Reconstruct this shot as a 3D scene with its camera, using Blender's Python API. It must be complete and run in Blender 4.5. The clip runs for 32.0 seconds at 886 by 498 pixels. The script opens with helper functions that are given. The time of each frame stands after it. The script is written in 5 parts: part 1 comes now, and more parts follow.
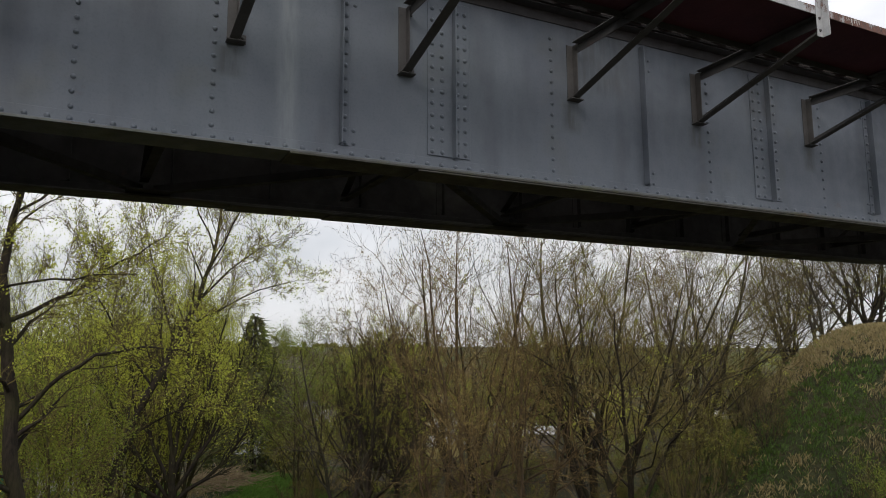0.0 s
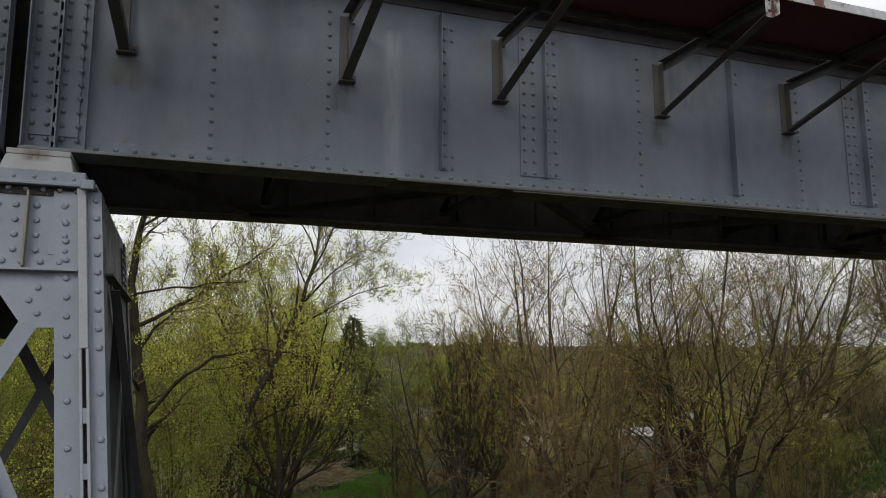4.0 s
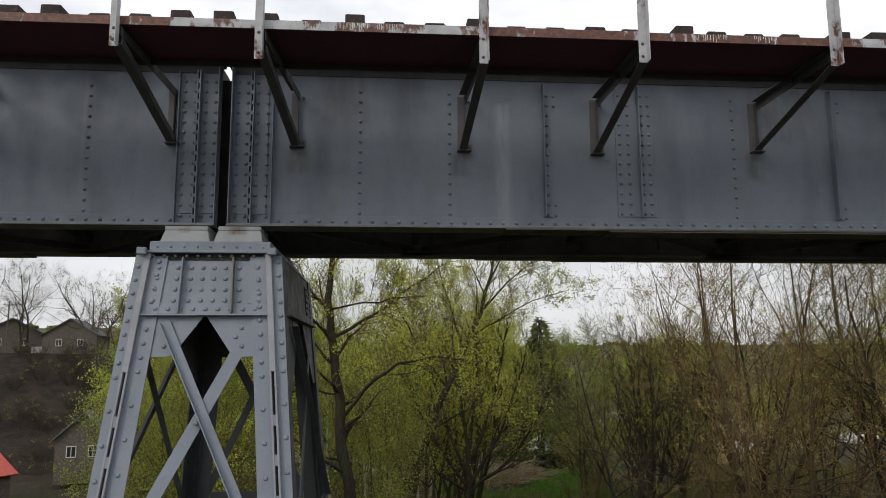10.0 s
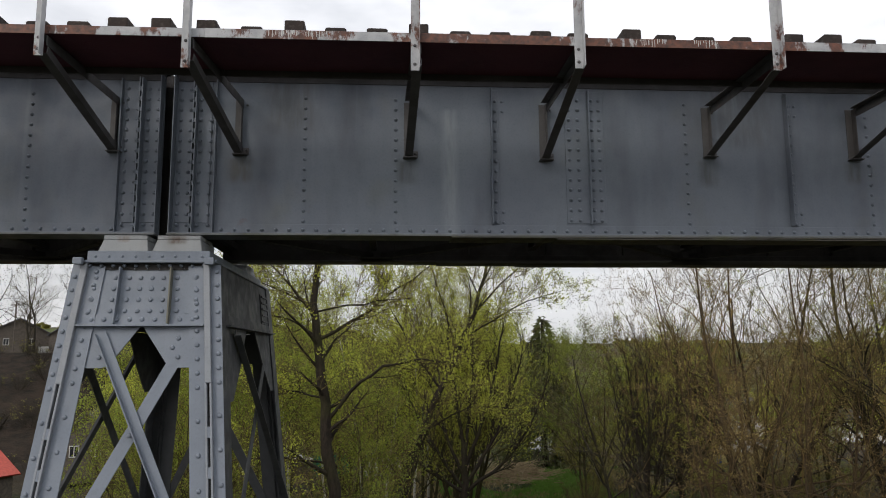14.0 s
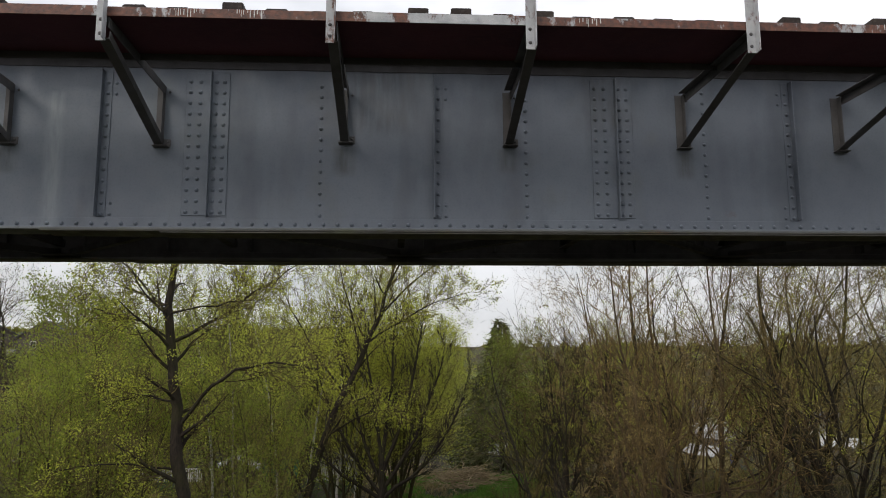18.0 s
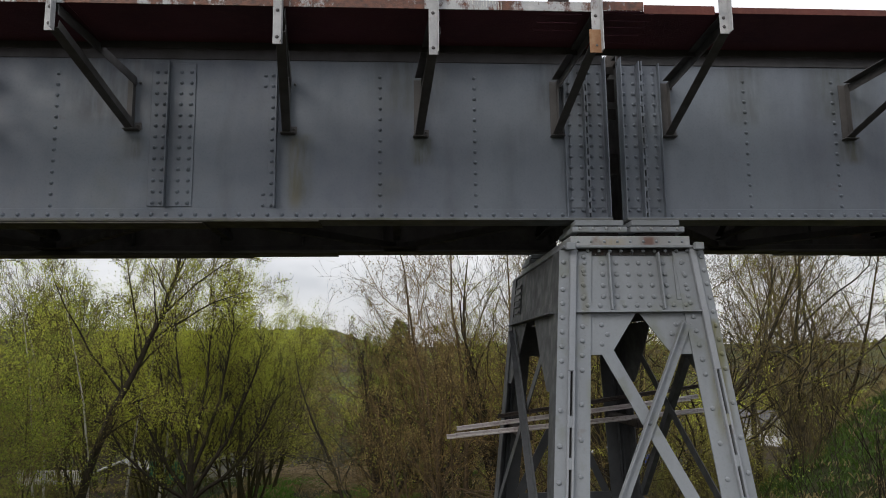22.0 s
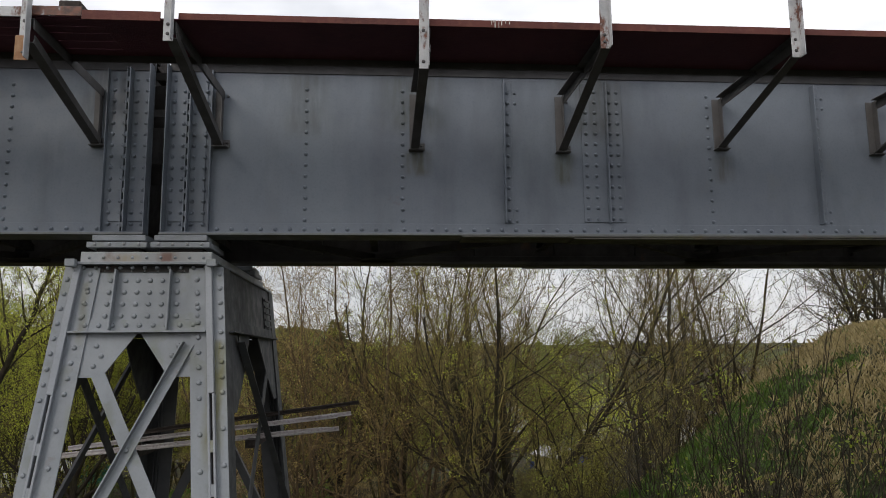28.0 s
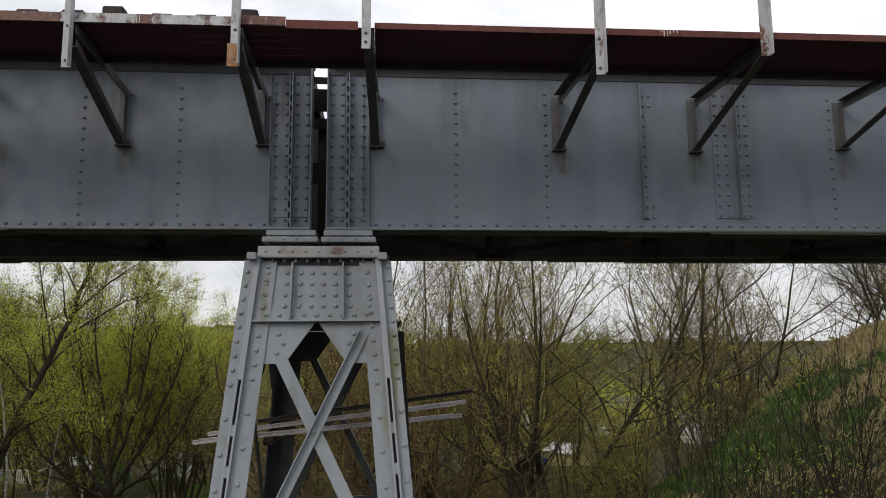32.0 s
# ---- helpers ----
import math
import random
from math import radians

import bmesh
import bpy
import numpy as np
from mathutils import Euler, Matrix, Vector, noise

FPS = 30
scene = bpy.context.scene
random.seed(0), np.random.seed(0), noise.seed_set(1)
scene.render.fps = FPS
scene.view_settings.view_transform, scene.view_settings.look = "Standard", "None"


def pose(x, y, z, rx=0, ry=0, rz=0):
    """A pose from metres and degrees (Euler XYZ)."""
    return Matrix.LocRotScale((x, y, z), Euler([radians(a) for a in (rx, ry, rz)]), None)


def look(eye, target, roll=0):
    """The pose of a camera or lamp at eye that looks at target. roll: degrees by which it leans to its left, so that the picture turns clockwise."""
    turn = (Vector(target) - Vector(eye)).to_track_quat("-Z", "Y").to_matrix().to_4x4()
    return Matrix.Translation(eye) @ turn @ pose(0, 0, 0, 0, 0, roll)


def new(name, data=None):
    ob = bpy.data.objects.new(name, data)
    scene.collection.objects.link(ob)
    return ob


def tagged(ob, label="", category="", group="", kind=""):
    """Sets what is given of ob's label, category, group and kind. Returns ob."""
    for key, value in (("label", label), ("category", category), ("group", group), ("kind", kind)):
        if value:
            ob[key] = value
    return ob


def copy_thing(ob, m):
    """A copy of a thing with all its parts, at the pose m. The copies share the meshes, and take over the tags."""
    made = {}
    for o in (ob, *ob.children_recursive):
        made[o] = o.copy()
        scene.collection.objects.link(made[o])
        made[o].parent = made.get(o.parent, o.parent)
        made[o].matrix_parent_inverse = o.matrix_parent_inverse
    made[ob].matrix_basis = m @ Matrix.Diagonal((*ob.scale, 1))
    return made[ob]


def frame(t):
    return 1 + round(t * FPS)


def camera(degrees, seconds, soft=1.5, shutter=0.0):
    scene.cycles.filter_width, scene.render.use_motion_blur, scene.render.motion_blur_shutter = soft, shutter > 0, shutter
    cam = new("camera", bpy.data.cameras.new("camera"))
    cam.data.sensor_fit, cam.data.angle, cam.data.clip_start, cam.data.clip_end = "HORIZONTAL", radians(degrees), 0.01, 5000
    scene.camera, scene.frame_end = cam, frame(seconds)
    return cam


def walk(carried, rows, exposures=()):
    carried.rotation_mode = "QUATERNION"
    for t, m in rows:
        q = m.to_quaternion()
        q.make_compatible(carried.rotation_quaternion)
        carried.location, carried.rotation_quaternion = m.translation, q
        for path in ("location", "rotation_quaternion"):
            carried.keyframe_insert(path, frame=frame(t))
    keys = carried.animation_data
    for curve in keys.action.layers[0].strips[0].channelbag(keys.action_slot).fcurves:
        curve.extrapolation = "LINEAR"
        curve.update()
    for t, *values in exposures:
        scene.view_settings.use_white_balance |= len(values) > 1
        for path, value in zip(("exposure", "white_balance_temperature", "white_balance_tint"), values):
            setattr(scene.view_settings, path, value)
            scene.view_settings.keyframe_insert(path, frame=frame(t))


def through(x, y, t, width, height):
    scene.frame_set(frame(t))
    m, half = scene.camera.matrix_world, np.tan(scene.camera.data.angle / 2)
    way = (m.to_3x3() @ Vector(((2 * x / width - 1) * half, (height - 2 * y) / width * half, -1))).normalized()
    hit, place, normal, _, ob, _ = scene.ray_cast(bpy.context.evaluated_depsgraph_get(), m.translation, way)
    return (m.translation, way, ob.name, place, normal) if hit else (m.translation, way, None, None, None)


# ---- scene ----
EXPOSURES = ((0.0, -0.63), (32.0, -0.63))
cam = camera(62.15, 32.0, 0.95)
# seconds, eye x, y, z, then yaw, pitch and roll in degrees
ROWS = [
    (0.0, 1.419, -5.767, -1.689, -27.00, 8.43, -0.28),
    (0.5, 1.342, -5.753, -1.677, -25.95, 8.39, -0.25),
    (1.0, 1.184, -5.837, -1.655, -25.32, 8.40, -0.26),
    (1.5, 1.093, -5.919, -1.665, -25.02, 8.39, -0.27),
    (2.0, 1.118, -5.986, -1.643, -24.89, 8.38, -0.26),
    (2.5, 1.189, -6.101, -1.577, -24.74, 8.40, -0.27),
    (3.0, 1.232, -6.190, -1.556, -24.65, 8.41, -0.26),
    (3.5, 1.225, -6.251, -1.579, -23.25, 8.41, -0.21),
    (4.0, 1.150, -6.247, -1.614, -19.84, 8.39, -0.20),
    (4.5, 0.983, -6.264, -1.655, -14.86, 8.42, -0.22),
    (6.5, 0.935, -6.550, -1.411, -8.48, 8.42, -0.27),
    (7.0, 0.978, -6.652, -1.302, -7.39, 8.46, -0.31),
    (7.5, 1.002, -6.756, -1.219, -6.66, 8.41, -0.30),
    (8.0, 1.056, -6.921, -1.218, -6.20, 8.40, -0.29),
    (8.5, 1.191, -7.170, -1.215, -5.73, 8.40, -0.31),
    (9.0, 1.347, -7.423, -1.242, -5.37, 8.39, -0.23),
    (9.5, 1.516, -7.680, -1.320, -4.90, 8.44, -0.28),
    (10.0, 1.594, -7.842, -1.420, -4.75, 8.40, -0.30),
    (10.5, 1.626, -7.855, -1.483, -4.50, 8.38, -0.32),
    (11.0, 1.604, -7.799, -1.523, -4.36, 8.39, -0.32),
    (11.5, 1.627, -7.723, -1.540, -4.14, 8.35, -0.36),
    (12.0, 1.636, -7.635, -1.512, -4.00, 8.33, -0.38),
    (12.5, 1.647, -7.645, -1.456, -3.88, 8.28, -0.35),
    (13.0, 1.781, -7.708, -1.402, -3.99, 8.30, -0.35),
    (13.5, 2.029, -7.765, -1.334, -3.93, 8.27, -0.32),
    (14.0, 2.293, -7.807, -1.305, -3.98, 8.27, -0.37),
    (14.5, 2.569, -7.763, -1.271, -4.14, 8.27, -0.41),
    (15.0, 2.871, -7.689, -1.277, -4.28, 8.27, -0.43),
    (15.5, 3.169, -7.593, -1.289, -4.61, 8.28, -0.46),
    (17.5, 5.379, -7.345, -1.259, -4.69, 8.34, -0.47),
    (18.0, 6.352, -7.397, -1.318, -3.74, 8.48, -0.34),
    (18.5, 7.364, -7.321, -1.314, -2.98, 8.14, -0.24),
    (19.0, 8.406, -7.081, -1.340, -2.86, 8.18, -0.12),
    (19.5, 9.565, -6.901, -1.352, -2.93, 8.22, -0.15),
    (20.0, 10.924, -6.854, -1.307, -2.61, 8.29, -0.15),
    (20.5, 12.243, -6.907, -1.222, -2.79, 8.41, -0.39),
    (21.0, 13.565, -6.948, -1.187, -3.11, 8.49, -0.56),
    (21.5, 14.587, -7.135, -1.292, -3.40, 8.52, -0.61),
    (22.0, 15.206, -7.351, -1.418, -3.55, 8.47, -0.65),
    (22.5, 15.464, -7.476, -1.569, -3.54, 8.36, -0.67),
    (23.0, 15.485, -7.514, -1.692, -3.55, 8.39, -0.62),
    (23.5, 15.501, -7.481, -1.776, -3.50, 8.48, -0.70),
    (24.0, 15.460, -7.416, -1.797, -3.55, 8.52, -0.73),
    (24.5, 15.416, -7.332, -1.775, -3.62, 8.50, -0.76),
    (25.0, 15.390, -7.243, -1.744, -3.63, 8.47, -0.76),
    (25.5, 15.916, -7.207, -1.734, -3.78, 8.46, -0.75),
    (26.0, 17.100, -7.297, -1.636, -4.06, 8.56, -0.75),
    (26.5, 18.695, -7.472, -1.472, -3.60, 8.46, -0.67),
    (28.5, 19.750, -7.319, -1.243, -4.58, 8.35, -0.50),
    (29.0, 19.680, -7.369, -1.287, -4.53, 8.29, -0.43),
    (29.5, 19.666, -7.451, -1.327, -4.54, 8.27, -0.41),
    (30.0, 19.566, -7.524, -1.308, -4.55, 8.24, -0.48),
    (30.5, 19.407, -7.597, -1.286, -4.61, 8.22, -0.48),
    (31.0, 19.073, -7.632, -1.292, -4.62, 8.24, -0.51),
    (31.5, 18.619, -7.672, -1.313, -4.61, 8.27, -0.53),
    (32.0, 18.130, -7.649, -1.340, -4.69, 8.26, -0.58),
]
walk(cam, [(t, pose(x, y, z, 90 + pitch, 0, yaw) @ pose(0, 0, 0, 0, 0, roll)) for t, x, y, z, yaw, pitch, roll in ROWS], EXPOSURES)
# ---- world and light ----
SUN_ELEV, SUN_ROT = 33.0, -140.0
world = bpy.data.worlds.new("overcast_sky")
scene.world = world
world.use_nodes = True
wn, wl = world.node_tree.nodes, world.node_tree.links
wn.clear()
w_out = wn.new("ShaderNodeOutputWorld")
w_bg = wn.new("ShaderNodeBackground")
w_sky = wn.new("ShaderNodeTexSky")
w_sky.sky_type, w_sky.sun_disc = "NISHITA", False
w_sky.sun_elevation, w_sky.sun_rotation = radians(SUN_ELEV), radians(SUN_ROT)
w_sky.air_density, w_sky.dust_density = 1.0, 2.0
w_sc = wn.new("ShaderNodeVectorMath")
w_sc.operation = "SCALE"
w_sc.inputs["Scale"].default_value = 0.12
w_co = wn.new("ShaderNodeTexCoord")
w_map = wn.new("ShaderNodeMapping")
w_map.inputs["Scale"].default_value = (1.0, 1.0, 2.6)
w_noise = wn.new("ShaderNodeTexNoise")
w_noise.inputs["Scale"].default_value, w_noise.inputs["Detail"].default_value = 3.2, 6.0
w_noise.inputs["Roughness"].default_value = 0.58
w_ramp = wn.new("ShaderNodeValToRGB")
w_ramp.color_ramp.elements[0].position, w_ramp.color_ramp.elements[0].color = 0.34, (1.2, 1.23, 1.3, 1)
w_ramp.color_ramp.elements[1].position, w_ramp.color_ramp.elements[1].color = 0.58, (1.75, 1.75, 1.80, 1)
w_mix = wn.new("ShaderNodeMix")
w_mix.data_type = "RGBA"
w_mix.inputs[0].default_value = 0.86
wl.new(w_co.outputs["Generated"], w_map.inputs["Vector"])
wl.new(w_map.outputs["Vector"], w_noise.inputs["Vector"])
wl.new(w_noise.outputs["Fac"], w_ramp.inputs["Fac"])
wl.new(w_sky.outputs["Color"], w_sc.inputs[0])
wl.new(w_sc.outputs["Vector"], w_mix.inputs[6])
wl.new(w_ramp.outputs["Color"], w_mix.inputs[7])
# an overcast sky is brighter overhead than at the horizon
w_sep, w_rise, w_gain = wn.new("ShaderNodeSeparateXYZ"), wn.new("ShaderNodeMapRange"), wn.new("ShaderNodeVectorMath")
w_rise.inputs["From Min"].default_value, w_rise.inputs["From Max"].default_value = 0.0, 1.0
w_rise.inputs["To Min"].default_value, w_rise.inputs["To Max"].default_value = 0.85, 1.5
w_gain.operation = "SCALE"
wl.new(w_co.outputs["Generated"], w_sep.inputs[0])
wl.new(w_sep.outputs["Z"], w_rise.inputs["Value"])
wl.new(w_mix.outputs[2], w_gain.inputs[0])
wl.new(w_rise.outputs["Result"], w_gain.inputs["Scale"])
wl.new(w_gain.outputs["Vector"], w_bg.inputs["Color"])
w_bg.inputs["Strength"].default_value = 1.0
wl.new(w_bg.outputs["Background"], w_out.inputs["Surface"])

sun = new("sun", bpy.data.lights.new("sun", "SUN"))
sun.data.energy, sun.data.angle, sun.data.color = 1.9, radians(28), (1.0, 0.93, 0.84)
az = radians(SUN_ROT)
sun_from = Vector((math.sin(az), math.cos(az), math.tan(radians(SUN_ELEV))))
sun.matrix_world = look(sun_from * 60, (0, 0, 0))


# ---- materials ----
def shader(name, base, rough=0.6, metal=0.0, spec=0.5):
    m = bpy.data.materials.new(name)
    m.use_nodes = True
    n, l = m.node_tree.nodes, m.node_tree.links
    b = n["Principled BSDF"]
    b.inputs["Base Color"].default_value = (*base, 1)
    b.inputs["Roughness"].default_value, b.inputs["Metallic"].default_value = rough, metal
    b.inputs["Specular IOR Level"].default_value = spec
    return m, n, l, b


def coords(n, l, scale=(1, 1, 1), kind="Object"):
    c, mp = n.new("ShaderNodeTexCoord"), n.new("ShaderNodeMapping")
    mp.inputs["Scale"].default_value = scale
    l.new(c.outputs[kind], mp.inputs["Vector"])
    return mp.outputs["Vector"]


def place_coords(n, l, scale=(1, 1, 1)):
    c, mp = n.new("ShaderNodeNewGeometry"), n.new("ShaderNodeMapping")
    mp.inputs["Scale"].default_value = scale
    l.new(c.outputs["Position"], mp.inputs["Vector"])
    return mp.outputs["Vector"]


def noise_fac(n, l, vec, scale, detail=4.0, lo=0.35, hi=0.65, rough=0.55):
    t, r = n.new("ShaderNodeTexNoise"), n.new("ShaderNodeMapRange")
    t.inputs["Scale"].default_value, t.inputs["Detail"].default_value = scale, detail
    t.inputs["Roughness"].default_value = rough
    r.inputs["From Min"].default_value, r.inputs["From Max"].default_value = lo, hi
    l.new(vec, t.inputs["Vector"])
    l.new(t.outputs["Fac"], r.inputs["Value"])
    return r.outputs["Result"]


def mixed(n, l, fac, a, b, amount=1.0):
    x = n.new("ShaderNodeMix")
    x.data_type = "RGBA"
    if amount != 1.0:
        k = n.new("ShaderNodeMath")
        k.operation = "MULTIPLY"
        k.inputs[1].default_value = amount
        l.new(fac, k.inputs[0])
        fac = k.outputs[0]
    l.new(fac, x.inputs[0])
    for socket, v in ((x.inputs[6], a), (x.inputs[7], b)):
        if isinstance(v, tuple):
            socket.default_value = (*v, 1)
        else:
            l.new(v, socket)
    return x.outputs[2]


def bumped(n, l, b, fac, strength=0.3, distance=0.01):
    u = n.new("ShaderNodeBump")
    u.inputs["Strength"].default_value, u.inputs["Distance"].default_value = strength, distance
    l.new(fac, u.inputs["Height"])
    l.new(u.outputs["Normal"], b.inputs["Normal"])


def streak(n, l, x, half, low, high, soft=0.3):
    """A mark down a plate at one place: strongest at its top, ragged at its edges."""
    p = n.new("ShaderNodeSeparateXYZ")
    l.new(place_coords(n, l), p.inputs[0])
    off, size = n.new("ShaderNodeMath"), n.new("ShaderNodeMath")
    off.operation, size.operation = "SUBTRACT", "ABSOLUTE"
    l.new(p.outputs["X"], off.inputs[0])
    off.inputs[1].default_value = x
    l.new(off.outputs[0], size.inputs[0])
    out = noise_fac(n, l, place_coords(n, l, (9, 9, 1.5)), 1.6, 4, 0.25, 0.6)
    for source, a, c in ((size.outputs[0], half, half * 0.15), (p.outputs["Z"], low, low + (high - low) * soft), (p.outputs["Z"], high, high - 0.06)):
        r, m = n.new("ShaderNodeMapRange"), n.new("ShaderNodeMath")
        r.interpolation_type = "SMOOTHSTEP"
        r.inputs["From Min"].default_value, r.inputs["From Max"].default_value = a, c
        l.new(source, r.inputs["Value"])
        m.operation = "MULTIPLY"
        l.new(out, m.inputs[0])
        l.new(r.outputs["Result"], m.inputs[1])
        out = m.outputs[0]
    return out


def painted_steel(name, base, dark, light, rust_amount, rough=0.5, moss=0.0, runs=()):
    """Old brushed-on paint: cloudy fading, run marks down the plate, specks of rust, marks at set places."""
    m, n, l, b = shader(name, base, rough)
    pos = place_coords(n, l)
    col = mixed(n, l, noise_fac(n, l, place_coords(n, l, (1, 1, 0.7)), 0.7, 4, 0.3, 0.72), base, light, 0.8)
    col = mixed(n, l, noise_fac(n, l, place_coords(n, l, (2.2, 2.2, 0.5)), 0.8, 4, 0.50, 0.78), col, dark, 0.75)
    col = mixed(n, l, noise_fac(n, l, place_coords(n, l, (6, 6, 0.12)), 1.0, 2, 0.64, 0.78), col, light, 0.5)
    col = mixed(n, l, noise_fac(n, l, place_coords(n, l, (1, 1, 0.8)), 1.5, 5, 0.58, 0.85), col, (0.13, 0.13, 0.10), 0.5)
    col = mixed(n, l, noise_fac(n, l, pos, 40, 3, 0.5, 0.8), col, dark, 0.25)
    rust = noise_fac(n, l, pos, 2.3, 8, 0.66 - 0.12 * rust_amount, 0.74, 0.7)
    col = mixed(n, l, rust, col, (0.11, 0.045, 0.02), min(1.0, 0.35 + 0.65 * rust_amount))
    if moss:
        col = mixed(n, l, noise_fac(n, l, pos, 3.5, 6, 0.55, 0.7), col, (0.09, 0.1, 0.035), moss)
    for x, half, low, high, tint, amount in runs:
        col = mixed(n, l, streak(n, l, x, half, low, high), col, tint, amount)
    l.new(col, b.inputs["Base Color"])
    l.new(mixed(n, l, noise_fac(n, l, pos, 6, 4), (rough - 0.1,) * 3, (rough + 0.2,) * 3), b.inputs["Roughness"])
    bumped(n, l, b, noise_fac(n, l, pos, 60, 4, 0.2, 0.8), 0.12, 0.004)
    return m


GIRDER = painted_steel("girder_paint", (0.118, 0.135, 0.168), (0.06, 0.07, 0.086), (0.16, 0.187, 0.218), 0.1, 0.55, 0.0, (
    (2.92, 0.13, -0.3, 1.42, (0.24, 0.27, 0.29), 0.75), (14.17, 0.09, 0.0, 0.86, (0.14, 0.125, 0.08), 0.9), (14.2, 0.2, 0.05, 0.9, (0.08, 0.085, 0.065), 0.7),
    (15.46, 0.16, 0.5, 0.87, (0.05, 0.055, 0.03), 0.9), (12.56, 0.14, 0.55, 0.87, (0.05, 0.055, 0.045), 0.7), (20.05, 0.2, 0.55, 0.88, (0.06, 0.06, 0.04), 0.8),
    (21.58, 0.16, 0.45, 0.87, (0.05, 0.055, 0.03), 0.8), (23.3, 0.15, 0.5, 0.87, (0.06, 0.06, 0.05), 0.7), (9.42, 0.14, 0.5, 0.87, (0.06, 0.065, 0.06), 0.7),
    # from here mostly broad darker bands on the upper web, above 0.85
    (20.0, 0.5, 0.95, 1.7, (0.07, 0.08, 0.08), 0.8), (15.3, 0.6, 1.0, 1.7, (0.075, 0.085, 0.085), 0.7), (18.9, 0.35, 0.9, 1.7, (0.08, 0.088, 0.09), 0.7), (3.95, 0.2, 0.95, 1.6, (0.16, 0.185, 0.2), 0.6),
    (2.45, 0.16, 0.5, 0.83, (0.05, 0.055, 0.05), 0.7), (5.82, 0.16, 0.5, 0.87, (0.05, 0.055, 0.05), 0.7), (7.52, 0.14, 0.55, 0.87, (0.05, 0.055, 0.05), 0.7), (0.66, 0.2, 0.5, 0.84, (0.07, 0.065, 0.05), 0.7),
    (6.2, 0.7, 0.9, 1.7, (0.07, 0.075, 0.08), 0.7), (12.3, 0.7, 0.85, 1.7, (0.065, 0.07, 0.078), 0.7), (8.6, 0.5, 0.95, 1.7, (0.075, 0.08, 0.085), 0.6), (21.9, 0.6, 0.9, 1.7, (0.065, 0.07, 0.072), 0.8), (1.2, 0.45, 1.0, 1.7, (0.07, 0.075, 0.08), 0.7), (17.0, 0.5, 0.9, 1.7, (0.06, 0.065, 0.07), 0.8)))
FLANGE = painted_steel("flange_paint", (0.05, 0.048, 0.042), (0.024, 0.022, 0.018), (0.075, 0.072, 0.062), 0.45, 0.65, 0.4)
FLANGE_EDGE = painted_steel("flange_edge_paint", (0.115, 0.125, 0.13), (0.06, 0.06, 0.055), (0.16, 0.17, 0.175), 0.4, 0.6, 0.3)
# rust-flecked steel, near black: the shade below and between girders is coloured in
SOFFIT_SHADE = painted_steel("soffit_steel_shaded", (0.019, 0.017, 0.016), (0.01, 0.009, 0.008), (0.028, 0.024, 0.022), 0.3, 0.8)
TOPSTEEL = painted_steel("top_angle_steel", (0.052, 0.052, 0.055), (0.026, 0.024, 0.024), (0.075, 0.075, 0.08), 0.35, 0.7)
BRACKET = painted_steel("bracket_steel", (0.07, 0.066, 0.066), (0.032, 0.028, 0.027), (0.10, 0.098, 0.10), 0.2, 0.65)
PIER = painted_steel("pier_paint", (0.165, 0.19, 0.232), (0.095, 0.11, 0.132), (0.215, 0.245, 0.29), 0.12, 0.5)
PIER_B = painted_steel("pier_paint_weathered", (0.195, 0.215, 0.24), (0.12, 0.13, 0.138), (0.25, 0.27, 0.29), 0.25, 0.55, 0.4, (
    (18.21, 0.13, -2.3, -1.05, (0.13, 0.125, 0.045), 0.85), (17.02, 0.10, -4.6, -1.6, (0.15, 0.16, 0.09), 0.7), (18.5, 0.12, -4.6, -2.2, (0.14, 0.145, 0.09), 0.6), (16.98, 0.06, -1.2, -0.5, (0.12, 0.12, 0.08), 0.6)))
RIB = painted_steel("pier_rib_worn_paint", (0.215, 0.235, 0.265), (0.10, 0.105, 0.115), (0.30, 0.315, 0.335), 0.45, 0.55)
MOSSY = painted_steel("mossy_paint", (0.15, 0.145, 0.105), (0.08, 0.07, 0.045), (0.2, 0.2, 0.17), 0.7, 0.7, 0.6)
# the pier's own paint, darkened: shade of its sides and back, in the colour
PIER_SHADE = painted_steel("pier_paint_shaded", (0.048, 0.052, 0.058), (0.022, 0.023, 0.025), (0.07, 0.075, 0.082), 0.25, 0.6)
SHOE = painted_steel("shoe_paint", (0.25, 0.265, 0.275), (0.17, 0.17, 0.165), (0.32, 0.335, 0.345), 0.5, 0.6, 0.0, (
    (0.11, 0.13, -0.18, -0.05, (0.065, 0.032, 0.014), 0.95), (-0.42, 0.08, -0.16, -0.05, (0.15, 0.09, 0.05), 0.8), (17.68, 0.14, -0.36, -0.22, (0.10, 0.038, 0.022), 0.85), (17.3, 0.2, -0.36, -0.24, (0.24, 0.2, 0.13), 0.8)))


def worn_white(name, amount):
    m, n, l, b = shader(name, (0.6, 0.6, 0.6), 0.6)
    pos = place_coords(n, l)
    white = mixed(n, l, noise_fac(n, l, pos, 9, 5, 0.3, 0.7), (0.46, 0.465, 0.475), (0.30, 0.31, 0.33))
    rust = mixed(n, l, noise_fac(n, l, pos, 20, 5), (0.16, 0.06, 0.035), (0.06, 0.03, 0.024))
    lo = 0.62 - 0.25 * amount
    l.new(mixed(n, l, noise_fac(n, l, place_coords(n, l, (1, 1, 0.55)), 3.1, 8, lo, lo + 0.05, 0.72), white, rust), b.inputs["Base Color"])
    bumped(n, l, b, noise_fac(n, l, pos, 45, 5), 0.4, 0.004)
    return m


POST = worn_white("post_paint", 0.3)
EDGE = worn_white("edge_paint", 0.95)
